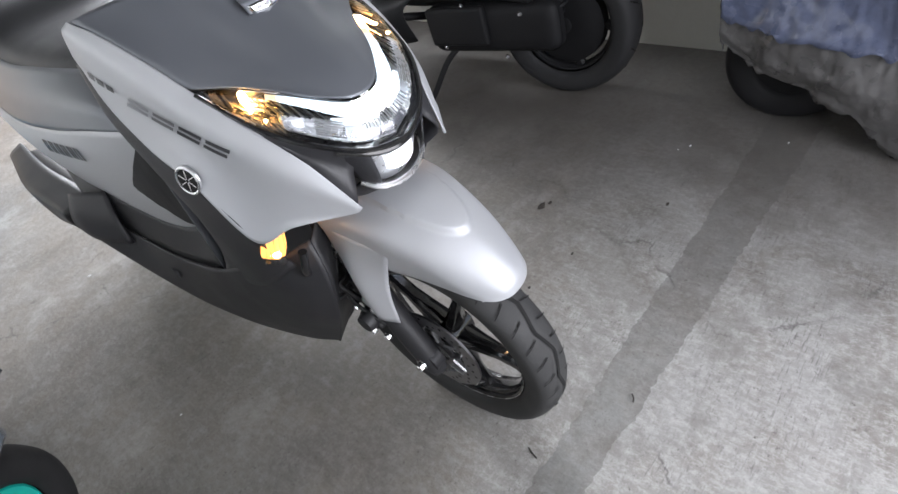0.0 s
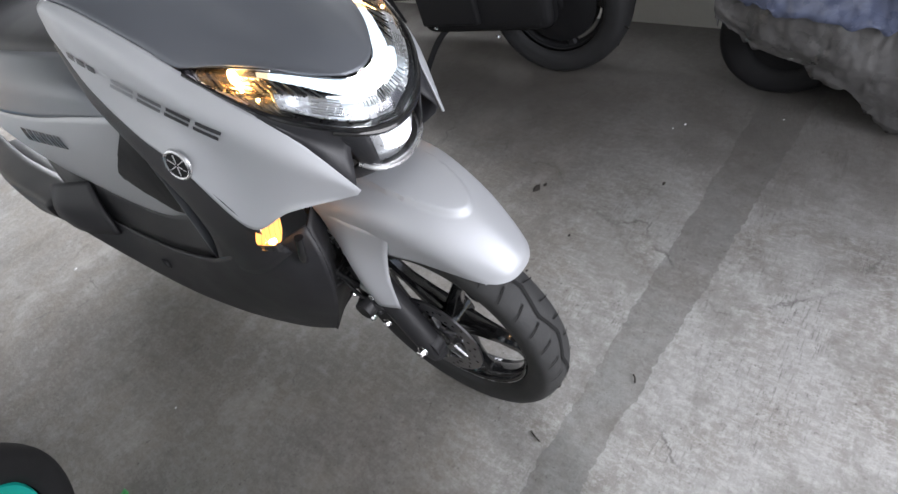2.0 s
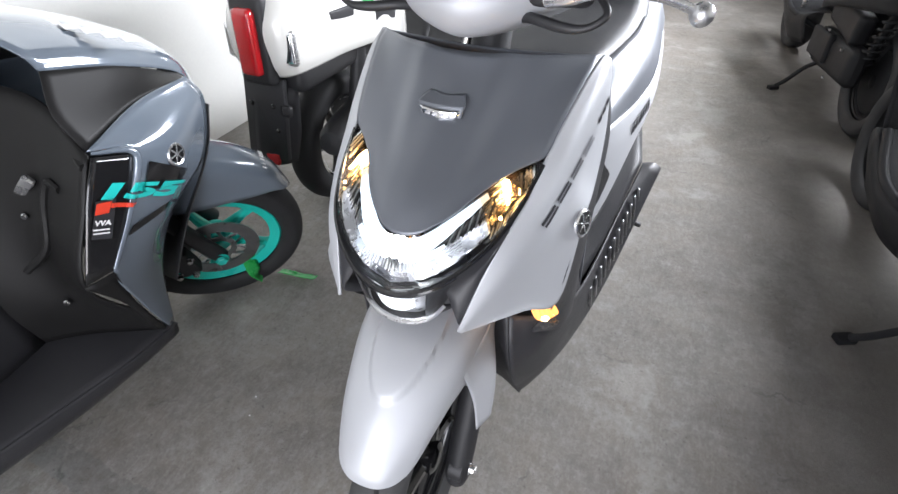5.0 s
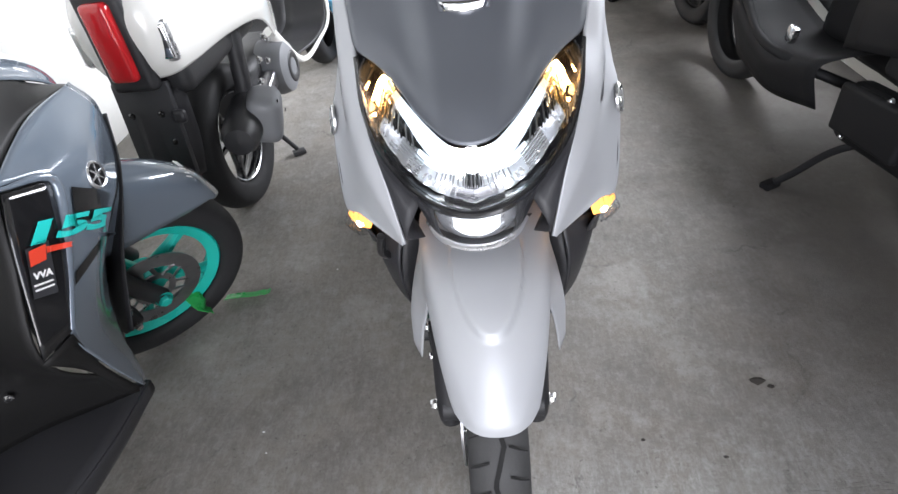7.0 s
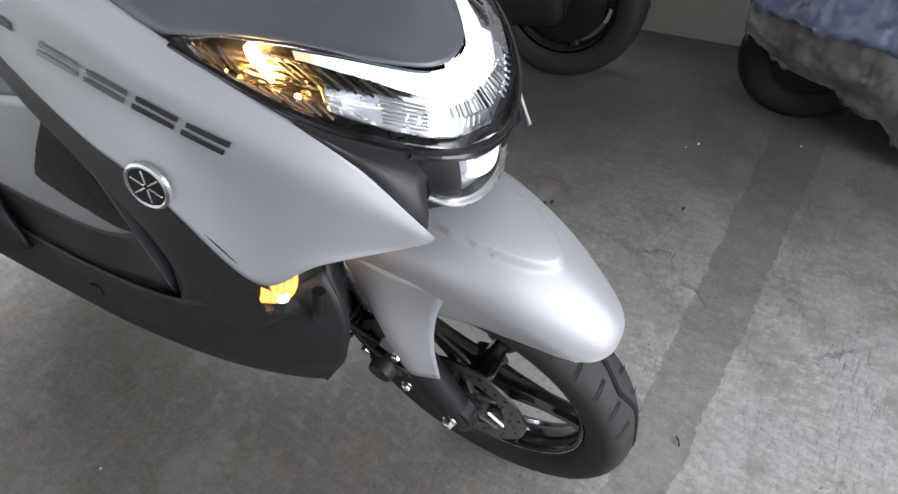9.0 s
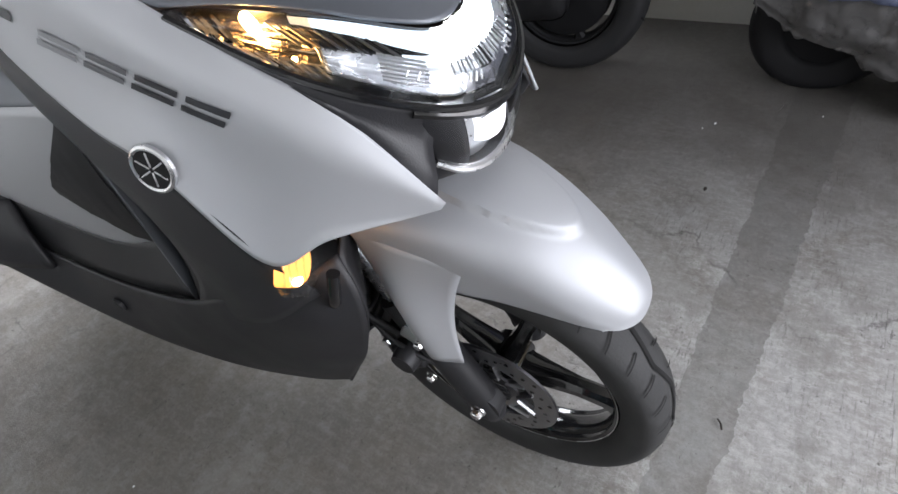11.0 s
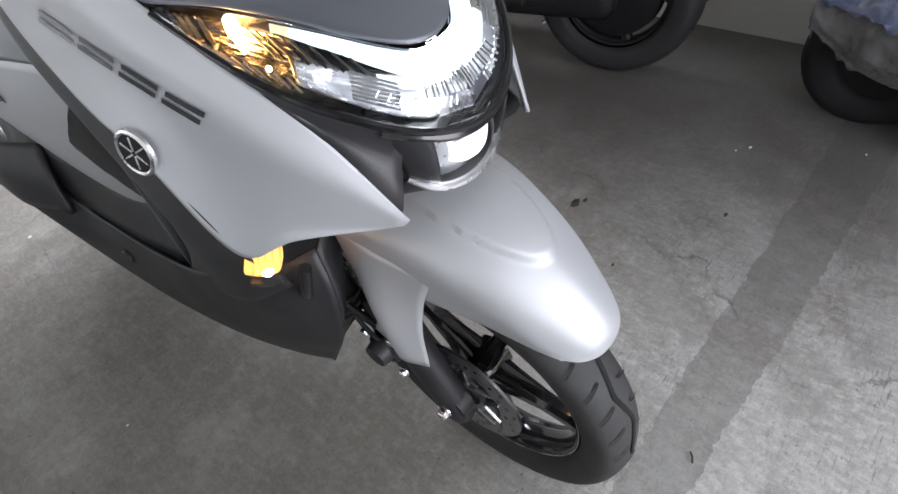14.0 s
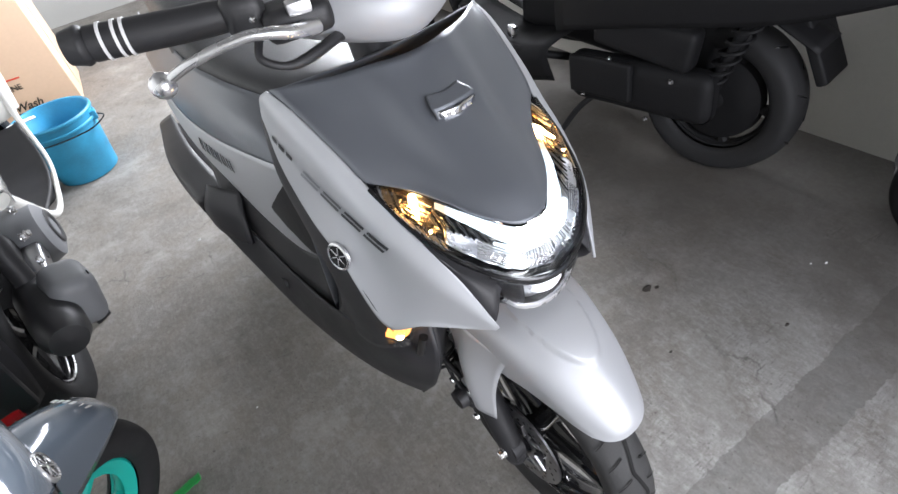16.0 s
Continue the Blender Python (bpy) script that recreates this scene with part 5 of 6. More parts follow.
COWL = [
    [(MX, 0.000, 0.940), (-0.780, 0.020, 0.920), (-0.694, 0.055, 0.870), (-0.680, 0.070, 0.835)],
    [(MX, 0.180, 0.890), (-0.790, 0.190, 0.870), (-0.722, 0.215, 0.825), (-0.704, 0.220, 0.790)],
    [(MX, 0.370, 0.800), (-0.820, 0.375, 0.785), (-0.765, 0.385, 0.750), (-0.752, 0.385, 0.712)],
    [(MX, 0.490, 0.690), (-0.845, 0.480, 0.680), (-0.800, 0.455, 0.655), (-0.790, 0.445, 0.625)],
]
cowl_m = both("nose_cowl", COWL, 18, 24, M_SLATE, maxi, MX, "glossy slate-grey nose cowl")
for k in range(6):
    part("name_mark", block((0.022, 0.030, 0.0015), pose(-0.808 + 0.026 * k, 0.165 + 0.016 * k, 0.8785 - 0.0085 * k, -14, 14, -12), 0.0004, 1), M_WHITE_DECAL, cowl_m)
UNDER = [
    [(-0.680, 0.070, 0.835), (-0.650, 0.040, 0.775), (-0.622, 0.048, 0.712)],
    [(-0.704, 0.220, 0.790), (-0.684, 0.205, 0.765), (-0.656, 0.190, 0.739)],
    [(-0.752, 0.385, 0.712), (-0.720, 0.355, 0.725), (-0.682, 0.334, 0.731)],
]
both("cowl_recess", UNDER, 12, 16, M_MOULD, maxi, MX, "black recess under the nose cowl", 0.003)
NOSE = [
    [(MX, 0.490, 0.690), (-0.790, 0.445, 0.625), (-0.668, 0.365, 0.660)],
    [(MX, 0.450, 0.560), (-0.780, 0.410, 0.540), (-0.672, 0.325, 0.560)],
    [(MX, 0.330, 0.420), (-0.780, 0.300, 0.410), (-0.674, 0.215, 0.440)],
    [(MX, 0.200, 0.280), (-0.780, 0.170, 0.280), (-0.670, 0.130, 0.330)],
]
both("nose_lower", NOSE, 12, 16, M_BLACK, maxi, MX, "", 0.003)
MSEAT = [
    [(MX, -0.50, 0.660), (-0.800, -0.50, 0.640), (-0.760, -0.50, 0.560)],
    [(MX, -0.75, 0.790), (-0.770, -0.75, 0.780), (-0.700, -0.75, 0.680)],
    [(MX, -1.30, 0.820), (-0.780, -1.30, 0.810), (-0.710, -1.30, 0.720)],
]
both("seat", MSEAT, 10, 14, M_SEAT, maxi, MX, "", 0.02)
MREAR = [
    [(-0.740, -0.55, 0.600), (-0.690, -0.80, 0.690), (-0.710, -1.40, 0.740)],
    [(-0.720, -0.60, 0.420), (-0.670, -0.85, 0.480), (-0.720, -1.45, 0.640)],
    [(-0.730, -0.65, 0.280), (-0.690, -0.85, 0.330), (-0.740, -1.40, 0.560)],
]
both("rear_side_panel", MREAR, 14, 12, M_SLATE, maxi, MX, "")
MR = 0.2405
part("rear_tyre", tyre(0.262, 0.13, 0.075, pose(MX, -0.92, 0.262)), M_RUBBER, maxi)
steer_m = pose(-0.8128, 0.3765, MR, 0, 17.2, -42.5)
mtyre = part("front_tyre", tyre(MR, 0.100, 0.068, steer_m), M_RUBBER, maxi, "black road tyre on a teal wheel")
mrim = part("front_rim", five_spoke_rim(0.166, steer_m, 0.012, 5, 0.034), M_TEAL, maxi, "teal enamelled cast wheel")
part("rim_flange", lathe([(0.142, 0.020), (0.168, 0.030), (0.174, 0.025)], 72, steer_m), M_TEAL, mrim)
mdisc = part("brake_disc", brake_disc(0.108, steer_m @ pose(0.046, 0, 0)), M_DISC, maxi)
mfork = tube([steer_m @ Vector((0.066, 0.0, -0.01)), steer_m @ Vector((0.068, -0.05, 0.10)), steer_m @ Vector((0.066, -0.11, 0.26))], 0.022, 14)
part("fork_leg", mfork, M_BLACK, maxi)
part("fork_leg", tube([steer_m @ Vector((-0.082, 0.0, -0.01)), steer_m @ Vector((-0.080, -0.11, 0.26))], 0.024, 14), M_BLACK, maxi)
part("axle_cap", bolt(0.015, 0.014, steer_m @ pose(0.084, 0, 0)), M_TEAL, maxi)
mcal = part("brake_caliper", block((0.045, 0.055, 0.09), steer_m @ pose(0.062, -0.092, 0.0, 15), 0.012, 3), M_BLACK, maxi)
for y, z in ((-0.075, -0.035), (-0.115, -0.03), (-0.075, 0.03)):
    part("caliper_bolt", bolt(0.008, 0.012, steer_m @ pose(0.084, y, z)), M_STEEL, mcal)
BEAK = [
    [(0.0, 0.225, 0.147), (0.008, 0.223, 0.147), (0.014, 0.218, 0.148)],
    [(0.0, 0.217, 0.172), (0.026, 0.212, 0.166), (0.034, 0.202, 0.162)],
    [(0.0, 0.194, 0.228), (0.038, 0.189, 0.214), (0.047, 0.180, 0.180)],
    [(0.0, 0.152, 0.272), (0.045, 0.146, 0.254), (0.055, 0.135, 0.184)],
    [(0.0, 0.098, 0.311), (0.049, 0.090, 0.288), (0.061, 0.073, 0.188)],
    [(0.0, 0.030, 0.338), (0.053, 0.020, 0.312), (0.066, 0.000, 0.190)],
    [(0.0, -0.060, 0.340), (0.056, -0.065, 0.312), (0.068, -0.070, 0.195)],
]
beak = sym(BEAK, 16, 40)
part("front_mudguard", sheet(np.array([[tuple(steer_m @ Vector(p)) for p in r] for r in beak])), M_SLATE, maxi, "glossy slate-grey front mudguard", thick=0.003)
for k in range(6):
    part("name_mark", block((0.006, 0.013, 0.0010), steer_m @ pose(-0.030 + 0.011 * k, 0.170, 0.2575 - 0.008 * abs(k - 2.5) / 2.5, -43), 0.0002, 1), M_WHITE_DECAL, maxi)


def lettering(text, size, m, mat, parent, name="lettering", shear=0.0, bold=0.012):
    """Writing as a thin raised mesh."""
    cu = bpy.data.curves.new(name, "FONT")
    cu.body, cu.size, cu.extrude, cu.shear, cu.offset = text, size, 0.0004, shear, size * bold
    tmp = bpy.data.objects.new("tmp", cu)
    scene.collection.objects.link(tmp)
    me = bpy.data.meshes.new_from_object(tmp.evaluated_get(bpy.context.evaluated_depsgraph_get()))
    bpy.data.objects.remove(tmp)
    me.materials.clear()
    me.materials.append(mat)
    me.transform(m)
    ob = new(name, me)
    if parent:
        ob.parent = parent
    return ob


def facing(origin, along, up, turn=Matrix()):
    """A frame with x along the writing and y up it."""
    x = Vector(along).normalized()
    z = x.cross(Vector(up)).normalized()
    y = z.cross(x)
    return Matrix(((x.x, y.x, z.x, origin[0]), (x.y, y.y, z.y, origin[1]), (x.z, y.z, z.z, origin[2]), (0, 0, 0, 1)))


def wrapped(name, flat, mat, targets, label=""):
    """Lays a flat film, drawn in y and z, onto curved panels along one direction."""
    flow = Vector((-0.75, 0.6, -0.48)).normalized()
    vs, fs = [], []
    for ob in targets:
        k = len(vs)
        vs += [v.co.copy() for v in ob.data.vertices]
        fs += [[k + i for i in p.vertices] for p in ob.data.polygons]
    tree = bvhtree.BVHTree.FromPolygons(vs, fs)
    bmesh.ops.triangulate(flat, faces=flat.faces[:])
    for k in range(6):
        long = [e for e in flat.edges if e.calc_length() > 0.0045]
        if not long:
            break
        bmesh.ops.subdivide_edges(flat, edges=long, cuts=1)
        bmesh.ops.triangulate(flat, faces=flat.faces[:])
    for v in flat.verts:
        q = Vector((-0.595, v.co.x, v.co.y)) - flow * 0.25
        hit = tree.ray_cast(q, flow)[0]
        v.co = (hit or (q + flow * 0.25)) - flow * 0.0095
    return part(name, flat, mat, maxi, label, smooth=False)


def outline(points):
    bm = bmesh.new()
    bm.faces.new([bm.verts.new((*p, 0)) for p in points])
    return bm


def written(text, corner, along, up):
    """Flat writing in y and z that fills the box given by its corner and two sides."""
    ob = lettering(text, 1.0, Matrix(), M_GLOSS, None, bold=0.055)
    bm = bmesh.new()
    bm.from_mesh(ob.data)
    bpy.data.objects.remove(ob)
    bmesh.ops.delete(bm, geom=[f for f in bm.faces if f.normal.z < 0.5], context="FACES")
    lo = Vector(min(v.co[k] for v in bm.verts) for k in range(3))
    hi = Vector(max(v.co[k] for v in bm.verts) for k in range(3))
    for v in bm.verts:
        u, w = (v.co.x - lo.x) / (hi.x - lo.x), (v.co.y - lo.y) / (hi.y - lo.y)
        v.co = Vector((corner[0] + u * along[0] + w * up[0], corner[1] + u * along[1] + w * up[1], 0))
    return bm


flank = [wing, infill, trim]
wrapped("black_field", outline([(0.130, 0.657), (0.168, 0.628), (0.208, 0.596), (0.187, 0.576), (0.097, 0.610)]), M_GLOSS, flank)
wrapped("black_slash", outline([(0.047, 0.563), (0.149, 0.562), (0.148, 0.551), (0.032, 0.549)]), M_GLOSS, flank)
wrapped("label_field", outline([(0.007, 0.642), (0.044, 0.628), (0.004, 0.565), (-0.030, 0.585)]), M_DECAL, [infill])
lift = [ob for ob in bpy.data.objects if ob.parent == maxi and ob.name.startswith(("black_field", "label_field", "black_slash"))]
wrapped("number_decal", written("155", (0.016, 0.640), (0.140, -0.076), (0.033, 0.016)), M_TEAL_DECAL, flank + lift, "teal number decal")
wrapped("red_flash", outline([(0.009, 0.637), (0.036, 0.627), (0.022, 0.611), (-0.003, 0.620)]), M_RED_DECAL, flank + lift)
wrapped("red_flash", outline([(0.034, 0.624), (0.074, 0.599), (0.067, 0.595), (0.029, 0.617)]), M_RED_DECAL, flank + lift)
wrapped("white_decal", written("VVA", (-0.013, 0.604), (0.029, -0.015), (0.006, 0.008)), M_WHITE_DECAL, flank + lift)
for y, z in ((-0.018, 0.597), (-0.021, 0.591)):
    wrapped("small_mark", outline([(y, z), (y + 0.028, z - 0.0145), (y + 0.029, z - 0.012), (y + 0.001, z + 0.0025)]), M_WHITE_DECAL, flank + lift)
mb = facing((-0.613, 0.200, 0.632), (-0.12, 0.9, 0.05), (-0.06, 0.0, 1))
em = part("emblem", lathe([(0.0001, 0.003), (0.019, 0.003), (0.0195, 0.0)], 32, mb @ Matrix.Rotation(radians(-90), 4, "Y")), M_GLOSS, maxi, "round emblem with a silver rim")
part("emblem_rim", lathe([(0.0185, 0.0), (0.0185, 0.004), (0.0205, 0.005), (0.0225, 0.003), (0.023, 0.0)], 32, mb @ Matrix.Rotation(radians(-90), 4, "Y")), M_ALLOY, em)
for k in range(3):
    part("emblem_bar", block((0.003, 0.034, 0.001), mb @ Matrix.Rotation(radians(60 * k + 30), 4, "Z") @ pose(0, 0, 0.004), 0.0003, 1), M_ALLOY, em)


# green tape tied to the wheel and trailing on the floor
def tape_strip(name, pts, w, label):
    bm = bmesh.new()
    line = spline(pts, 28)
    rows = []
    for k, p in enumerate(line):
        t = line[min(k + 1, 27)] - line[max(k - 1, 0)]
        across = np.cross(t, (0, 0.3, 1))
        across = across / (np.linalg.norm(across) + 1e-9)
        crumple = 0.35 * noise.noise((k * 0.33, 2.0, 0))
        rows.append([p + across * w * 0.5 * e + np.array((0, 0, abs(e) * w * 0.15 * (1 + crumple) + 0.10 * w * noise.noise((k * 0.5, e * 2, 1)))) for e in (-1, -0.4, 0.3, 1)])
    return tagged(part(name, sheet(np.array(rows), bm), M_TAPE, None, thick=0.001), label, "tape")


tape_strip("tape_tail", [(-0.755, 0.512, 0.010), (-0.725, 0.516, 0.012), (-0.680, 0.522, 0.008), (-0.628, 0.530, 0.010)], 0.030, "green plastic tape tail lying on the concrete floor")
tape_strip("tape_knot", [(-0.790, 0.440, 0.120), (-0.768, 0.424, 0.098), (-0.752, 0.415, 0.075), (-0.738, 0.420, 0.055)], 0.045, "crumpled green plastic tape tied round the teal wheel")

# ---- the white retro scooter behind ----
WS = pose(-0.835, 1.04, 0, 0, 0, -1)
retro = thing("retro_scooter", "cream-white retro scooter seen from its tail, with black running gear", "scooter")


def put(net, m=WS):
    return [[tuple(m @ Vector(p)) for p in r] for r in net]


SHELL = [
    [(0, -0.290, 0.800), (0.080, -0.270, 0.795), (0.115, -0.210, 0.790), (0.140, -0.050, 0.780), (0.160, 0.160, 0.760), (0.120, 0.330, 0.720)],
    [(0, -0.325, 0.720), (0.088, -0.305, 0.715), (0.128, -0.235, 0.712), (0.158, -0.050, 0.700), (0.178, 0.160, 0.680), (0.130, 0.340, 0.620)],
    [(0, -0.325, 0.620), (0.088, -0.305, 0.620), (0.128, -0.235, 0.622), (0.160, -0.050, 0.620), (0.180, 0.160, 0.600), (0.130, 0.345, 0.520)],
    [(0, -0.305, 0.572), (0.082, -0.288, 0.574), (0.120, -0.225, 0.582), (0.150, -0.050, 0.588), (0.165, 0.140, 0.560), (0.125, 0.330, 0.430)],
]


def retro_shell(s):
    g = np.array(patch(SHELL, 40, 20)) * np.array([s, 1, 1])
    g = np.array([[tuple(WS @ Vector(p)) for p in r] for r in g])
    return part("rear_body", sheet(g), M_WHITE, retro, "gloss cream-white rear body shell", thick=0.003)


shell_parts = sides(retro_shell)
part("tail_lamp_surround", block((0.118, 0.045, 0.245), WS @ pose(0, -0.305, 0.672, -4), 0.020, 3), M_BLACK, retro)
part("tail_lamp", block((0.068, 0.040, 0.180), WS @ pose(0, -0.330, 0.672, -4), 0.018, 4), M_RED, retro, "red upright tail lamp")
for x, r in ((0.100, 16), (-0.100, -16)):
    lampb = part("turn_lamp", block((0.046, 0.022, 0.098), WS @ pose(x, -0.285, 0.655, -3, 0, r), 0.0105, 3), M_ALLOY, retro, "clear upright turn lamp")
    part("turn_lamp_glass", block((0.030, 0.012, 0.080), WS @ pose(x * 1.02, -0.293, 0.655, -3, 0, r), 0.0055, 3), M_CHROME, lampb)
part("side_slot", block((0.012, 0.105, 0.032), WS @ pose(0.152, -0.09, 0.705, 0, 4, -9), 0.005, 3), M_GREYPL, retro)
part("side_slot", block((0.014, 0.120, 0.055), WS @ pose(0.178, 0.12, 0.665, -8, 4, -4), 0.006, 3), M_GREYPL, retro)
part("green_sticker", block((0.003, 0.055, 0.045), WS @ pose(0.172, 0.035, 0.705, 0, 6, -5), 0.0006, 1), M_TAPE, retro)
part("seat", block((0.24, 0.62, 0.10), WS @ pose(0, 0.05, 0.81), 0.04, 4), M_SEAT, retro)
part("under_tray", block((0.22, 0.50, 0.10), WS @ pose(0, -0.02, 0.56), 0.03, 3), M_BLACK, retro)
plate = part("plate_holder", block((0.150, 0.020, 0.250), WS @ pose(-0.01, -0.315, 0.440, -12), 0.006, 2), M_GREYPL, retro)
for x, z in ((-0.045, 0.49), (0.035, 0.49), (-0.045, 0.41), (0.035, 0.41)):
    part("plate_screw_hole", lathe([(0.0001, 0.004), (0.006, 0.004), (0.009, 0.0)], 14, WS @ pose(x, -0.33, z, 0, 0, -90)), M_GLOSS, plate)
part("side_tab", block((0.035, 0.012, 0.035), WS @ pose(0.070, -0.315, 0.475, -12), 0.012, 3), M_GREYPL, plate)
part("red_reflector", block((0.085, 0.016, 0.034), WS @ pose(-0.01, -0.348, 0.318, -8), 0.004, 2), M_RED, retro, "red rear reflector")
part("rear_fender", sheet(np.array(patch(put([[(-0.05, -0.30, 0.52), (0.03, -0.29, 0.53), (0.075, -0.25, 0.53)], [(-0.05, -0.335, 0.40), (0.03, -0.32, 0.40), (0.072, -0.27, 0.40)], [(-0.045, -0.36, 0.30), (0.03, -0.345, 0.30), (0.06, -0.30, 0.30)]]), 10, 12))), M_GREYPL, retro, thick=0.006)
rw = WS @ pose(0, 0, 0.238)
rt = part("rear_tyre", tyre(0.238, 0.108, 0.085, rw), M_RUBBER, retro)
blocks = bmesh.new()
for k in range(44):
    for s in (-1, 1):
        a = 2 * math.pi * (k + (0.5 if s > 0 else 0)) / 44
        block((0.022, 0.016, 0.004), rw @ Matrix.Rotation(a, 4, "X") @ pose(s * 0.033, 0, 0.2265, 0, s * 24, s * 18), 0.001, 1, blocks)
tagged(part("tread_blocks", blocks, M_RUBBER, rt), kind="stuff")
part("rear_rim", five_spoke_rim(0.150, rw, 0.012), M_GLOSS, rt)
part("rim_glint", lathe([(0.142, 0.034), (0.146, 0.037)], 60, rw), M_ALLOY, rt)
swing = part("swing_arm", block((0.05, 0.34, 0.055), WS @ pose(0.105, 0.10, 0.315, 14), 0.015, 3), M_DISC, retro)
muffler_at = WS @ pose(0.136, -0.165, 0.342, 0, 0, 12)
mu = part("muffler", lathe([(0.0001, -0.075), (0.040, -0.07), (0.053, -0.04), (0.056, 0.02), (0.055, 0.16), (0.045, 0.21), (0.0001, 0.22)], 32, muffler_at @ Matrix.Rotation(radians(90), 4, "Z")), M_BLACK, retro, "black muffler with a moulded guard")
guard = part("muffler_guard", block((0.115, 0.150, 0.145), muffler_at @ pose(0.058, 0.090, 0.004, 4, 16, 4), 0.042, 5, taper=0.86), M_CAP, mu, "charcoal plastic muffler guard")
for y, z in ((0.02, 0.06), (0.09, 0.0)):
    part("guard_screw", lathe([(0.0001, 0.003), (0.006, 0.003), (0.007, 0.0)], 12, muffler_at @ pose(0.113, y + 0.035, -0.010 + z, 4, 14, 4)), M_GLOSS, guard)
part("fan_cover", lathe([(0.0001, 0.045), (0.055, 0.045), (0.085, 0.03), (0.095, 0.0), (0.095, -0.06)], 36, WS @ pose(0.120, 0.300, 0.345)), M_CAP, retro)
part("fan_cover_ring", lathe([(0.030, 0.046), (0.034, 0.049), (0.050, 0.049), (0.054, 0.046)], 30, WS @ pose(0.120, 0.300, 0.345)), M_BLACK, retro)
part("engine_case", block((0.17, 0.42, 0.19), WS @ pose(0.0, 0.28, 0.33), 0.05, 4), M_BLACK, retro)
part("shock_absorber", tube([WS @ Vector((0.10, -0.02, 0.30)), WS @ Vector((0.10, 0.06, 0.56))], 0.026, 14), M_BLACK, retro)
for p in ((0.135, 0.10, 0.45), (0.130, 0.17, 0.42), (0.14, 0.05, 0.40), (0.13, 0.22, 0.47), (0.145, 0.16, 0.50)):
    part("engine_bolt", bolt(0.009, 0.012, WS @ pose(*p)), M_STEEL, retro)
part("side_stand", tube([WS @ Vector((0.05, 0.20, 0.16)), WS @ Vector((0.075, 0.24, 0.08)), WS @ Vector((0.090, 0.268, 0.026))], 0.009), M_BLACK, retro)
part("stand_foot", block((0.05, 0.035, 0.016), WS @ pose(0.095, 0.270, 0.010, 0, 0, 30), 0.005, 2), M_BLACK, retro)
# step floor with white rim, and the front shield
STEP = [
    [(0.0, 0.36, 0.345), (0.120, 0.36, 0.345), (0.155, 0.36, 0.350)],
    [(0.0, 0.60, 0.325), (0.140, 0.60, 0.325), (0.178, 0.60, 0.332)],
    [(0.0, 0.78, 0.345), (0.140, 0.78, 0.345), (0.178, 0.78, 0.355)],
    [(0.0, 0.86, 0.460), (0.135, 0.86, 0.460), (0.170, 0.86, 0.470)],
]
for s in (-1, 1):
    g = np.array([[tuple(WS @ Vector((s * p[0], p[1], p[2]))) for p in r] for r in patch(STEP, 8, 20)])
    part("step_floor", sheet(g), M_BLACK, retro, "black ribbed step floor", thick=0.01)
    rimline = [WS @ Vector((s * x, y, z)) for x, y, z in ((0.11, 0.30, 0.47), (0.172, 0.385, 0.335), (0.190, 0.60, 0.333), (0.188, 0.78, 0.358), (0.178, 0.87, 0.48), (0.190, 0.92, 0.62))]
    part("floor_rim", tube(rimline, [0.026, 0.012, 0.007, 0.007, 0.010, 0.016], 12), M_WHITE, retro, "gloss white floor rim")
    shield = [[(0.0, 0.92, 0.90), (0.14, 0.93, 0.88), (0.20, 0.97, 0.84)], [(0.0, 0.90, 0.68), (0.14, 0.91, 0.68), (0.21, 0.95, 0.66)], [(0.0, 0.87, 0.48), (0.13, 0.88, 0.48), (0.19, 0.92, 0.50)]]
    g = np.array([[tuple(WS @ Vector((s * p[0], p[1], p[2]))) for p in r] for r in patch(shield, 10, 14)])
    part("front_shield", sheet(g), M_WHITE, retro, "cream-white front shield", thick=0.02)
part("front_tyre", tyre(0.235, 0.10, 0.08, WS @ pose(0, 1.24, 0.235)), M_RUBBER, retro)
part("front_mudguard", block((0.13, 0.34, 0.16), WS @ pose(0, 1.24, 0.46), 0.06, 4), M_WHITE, retro)


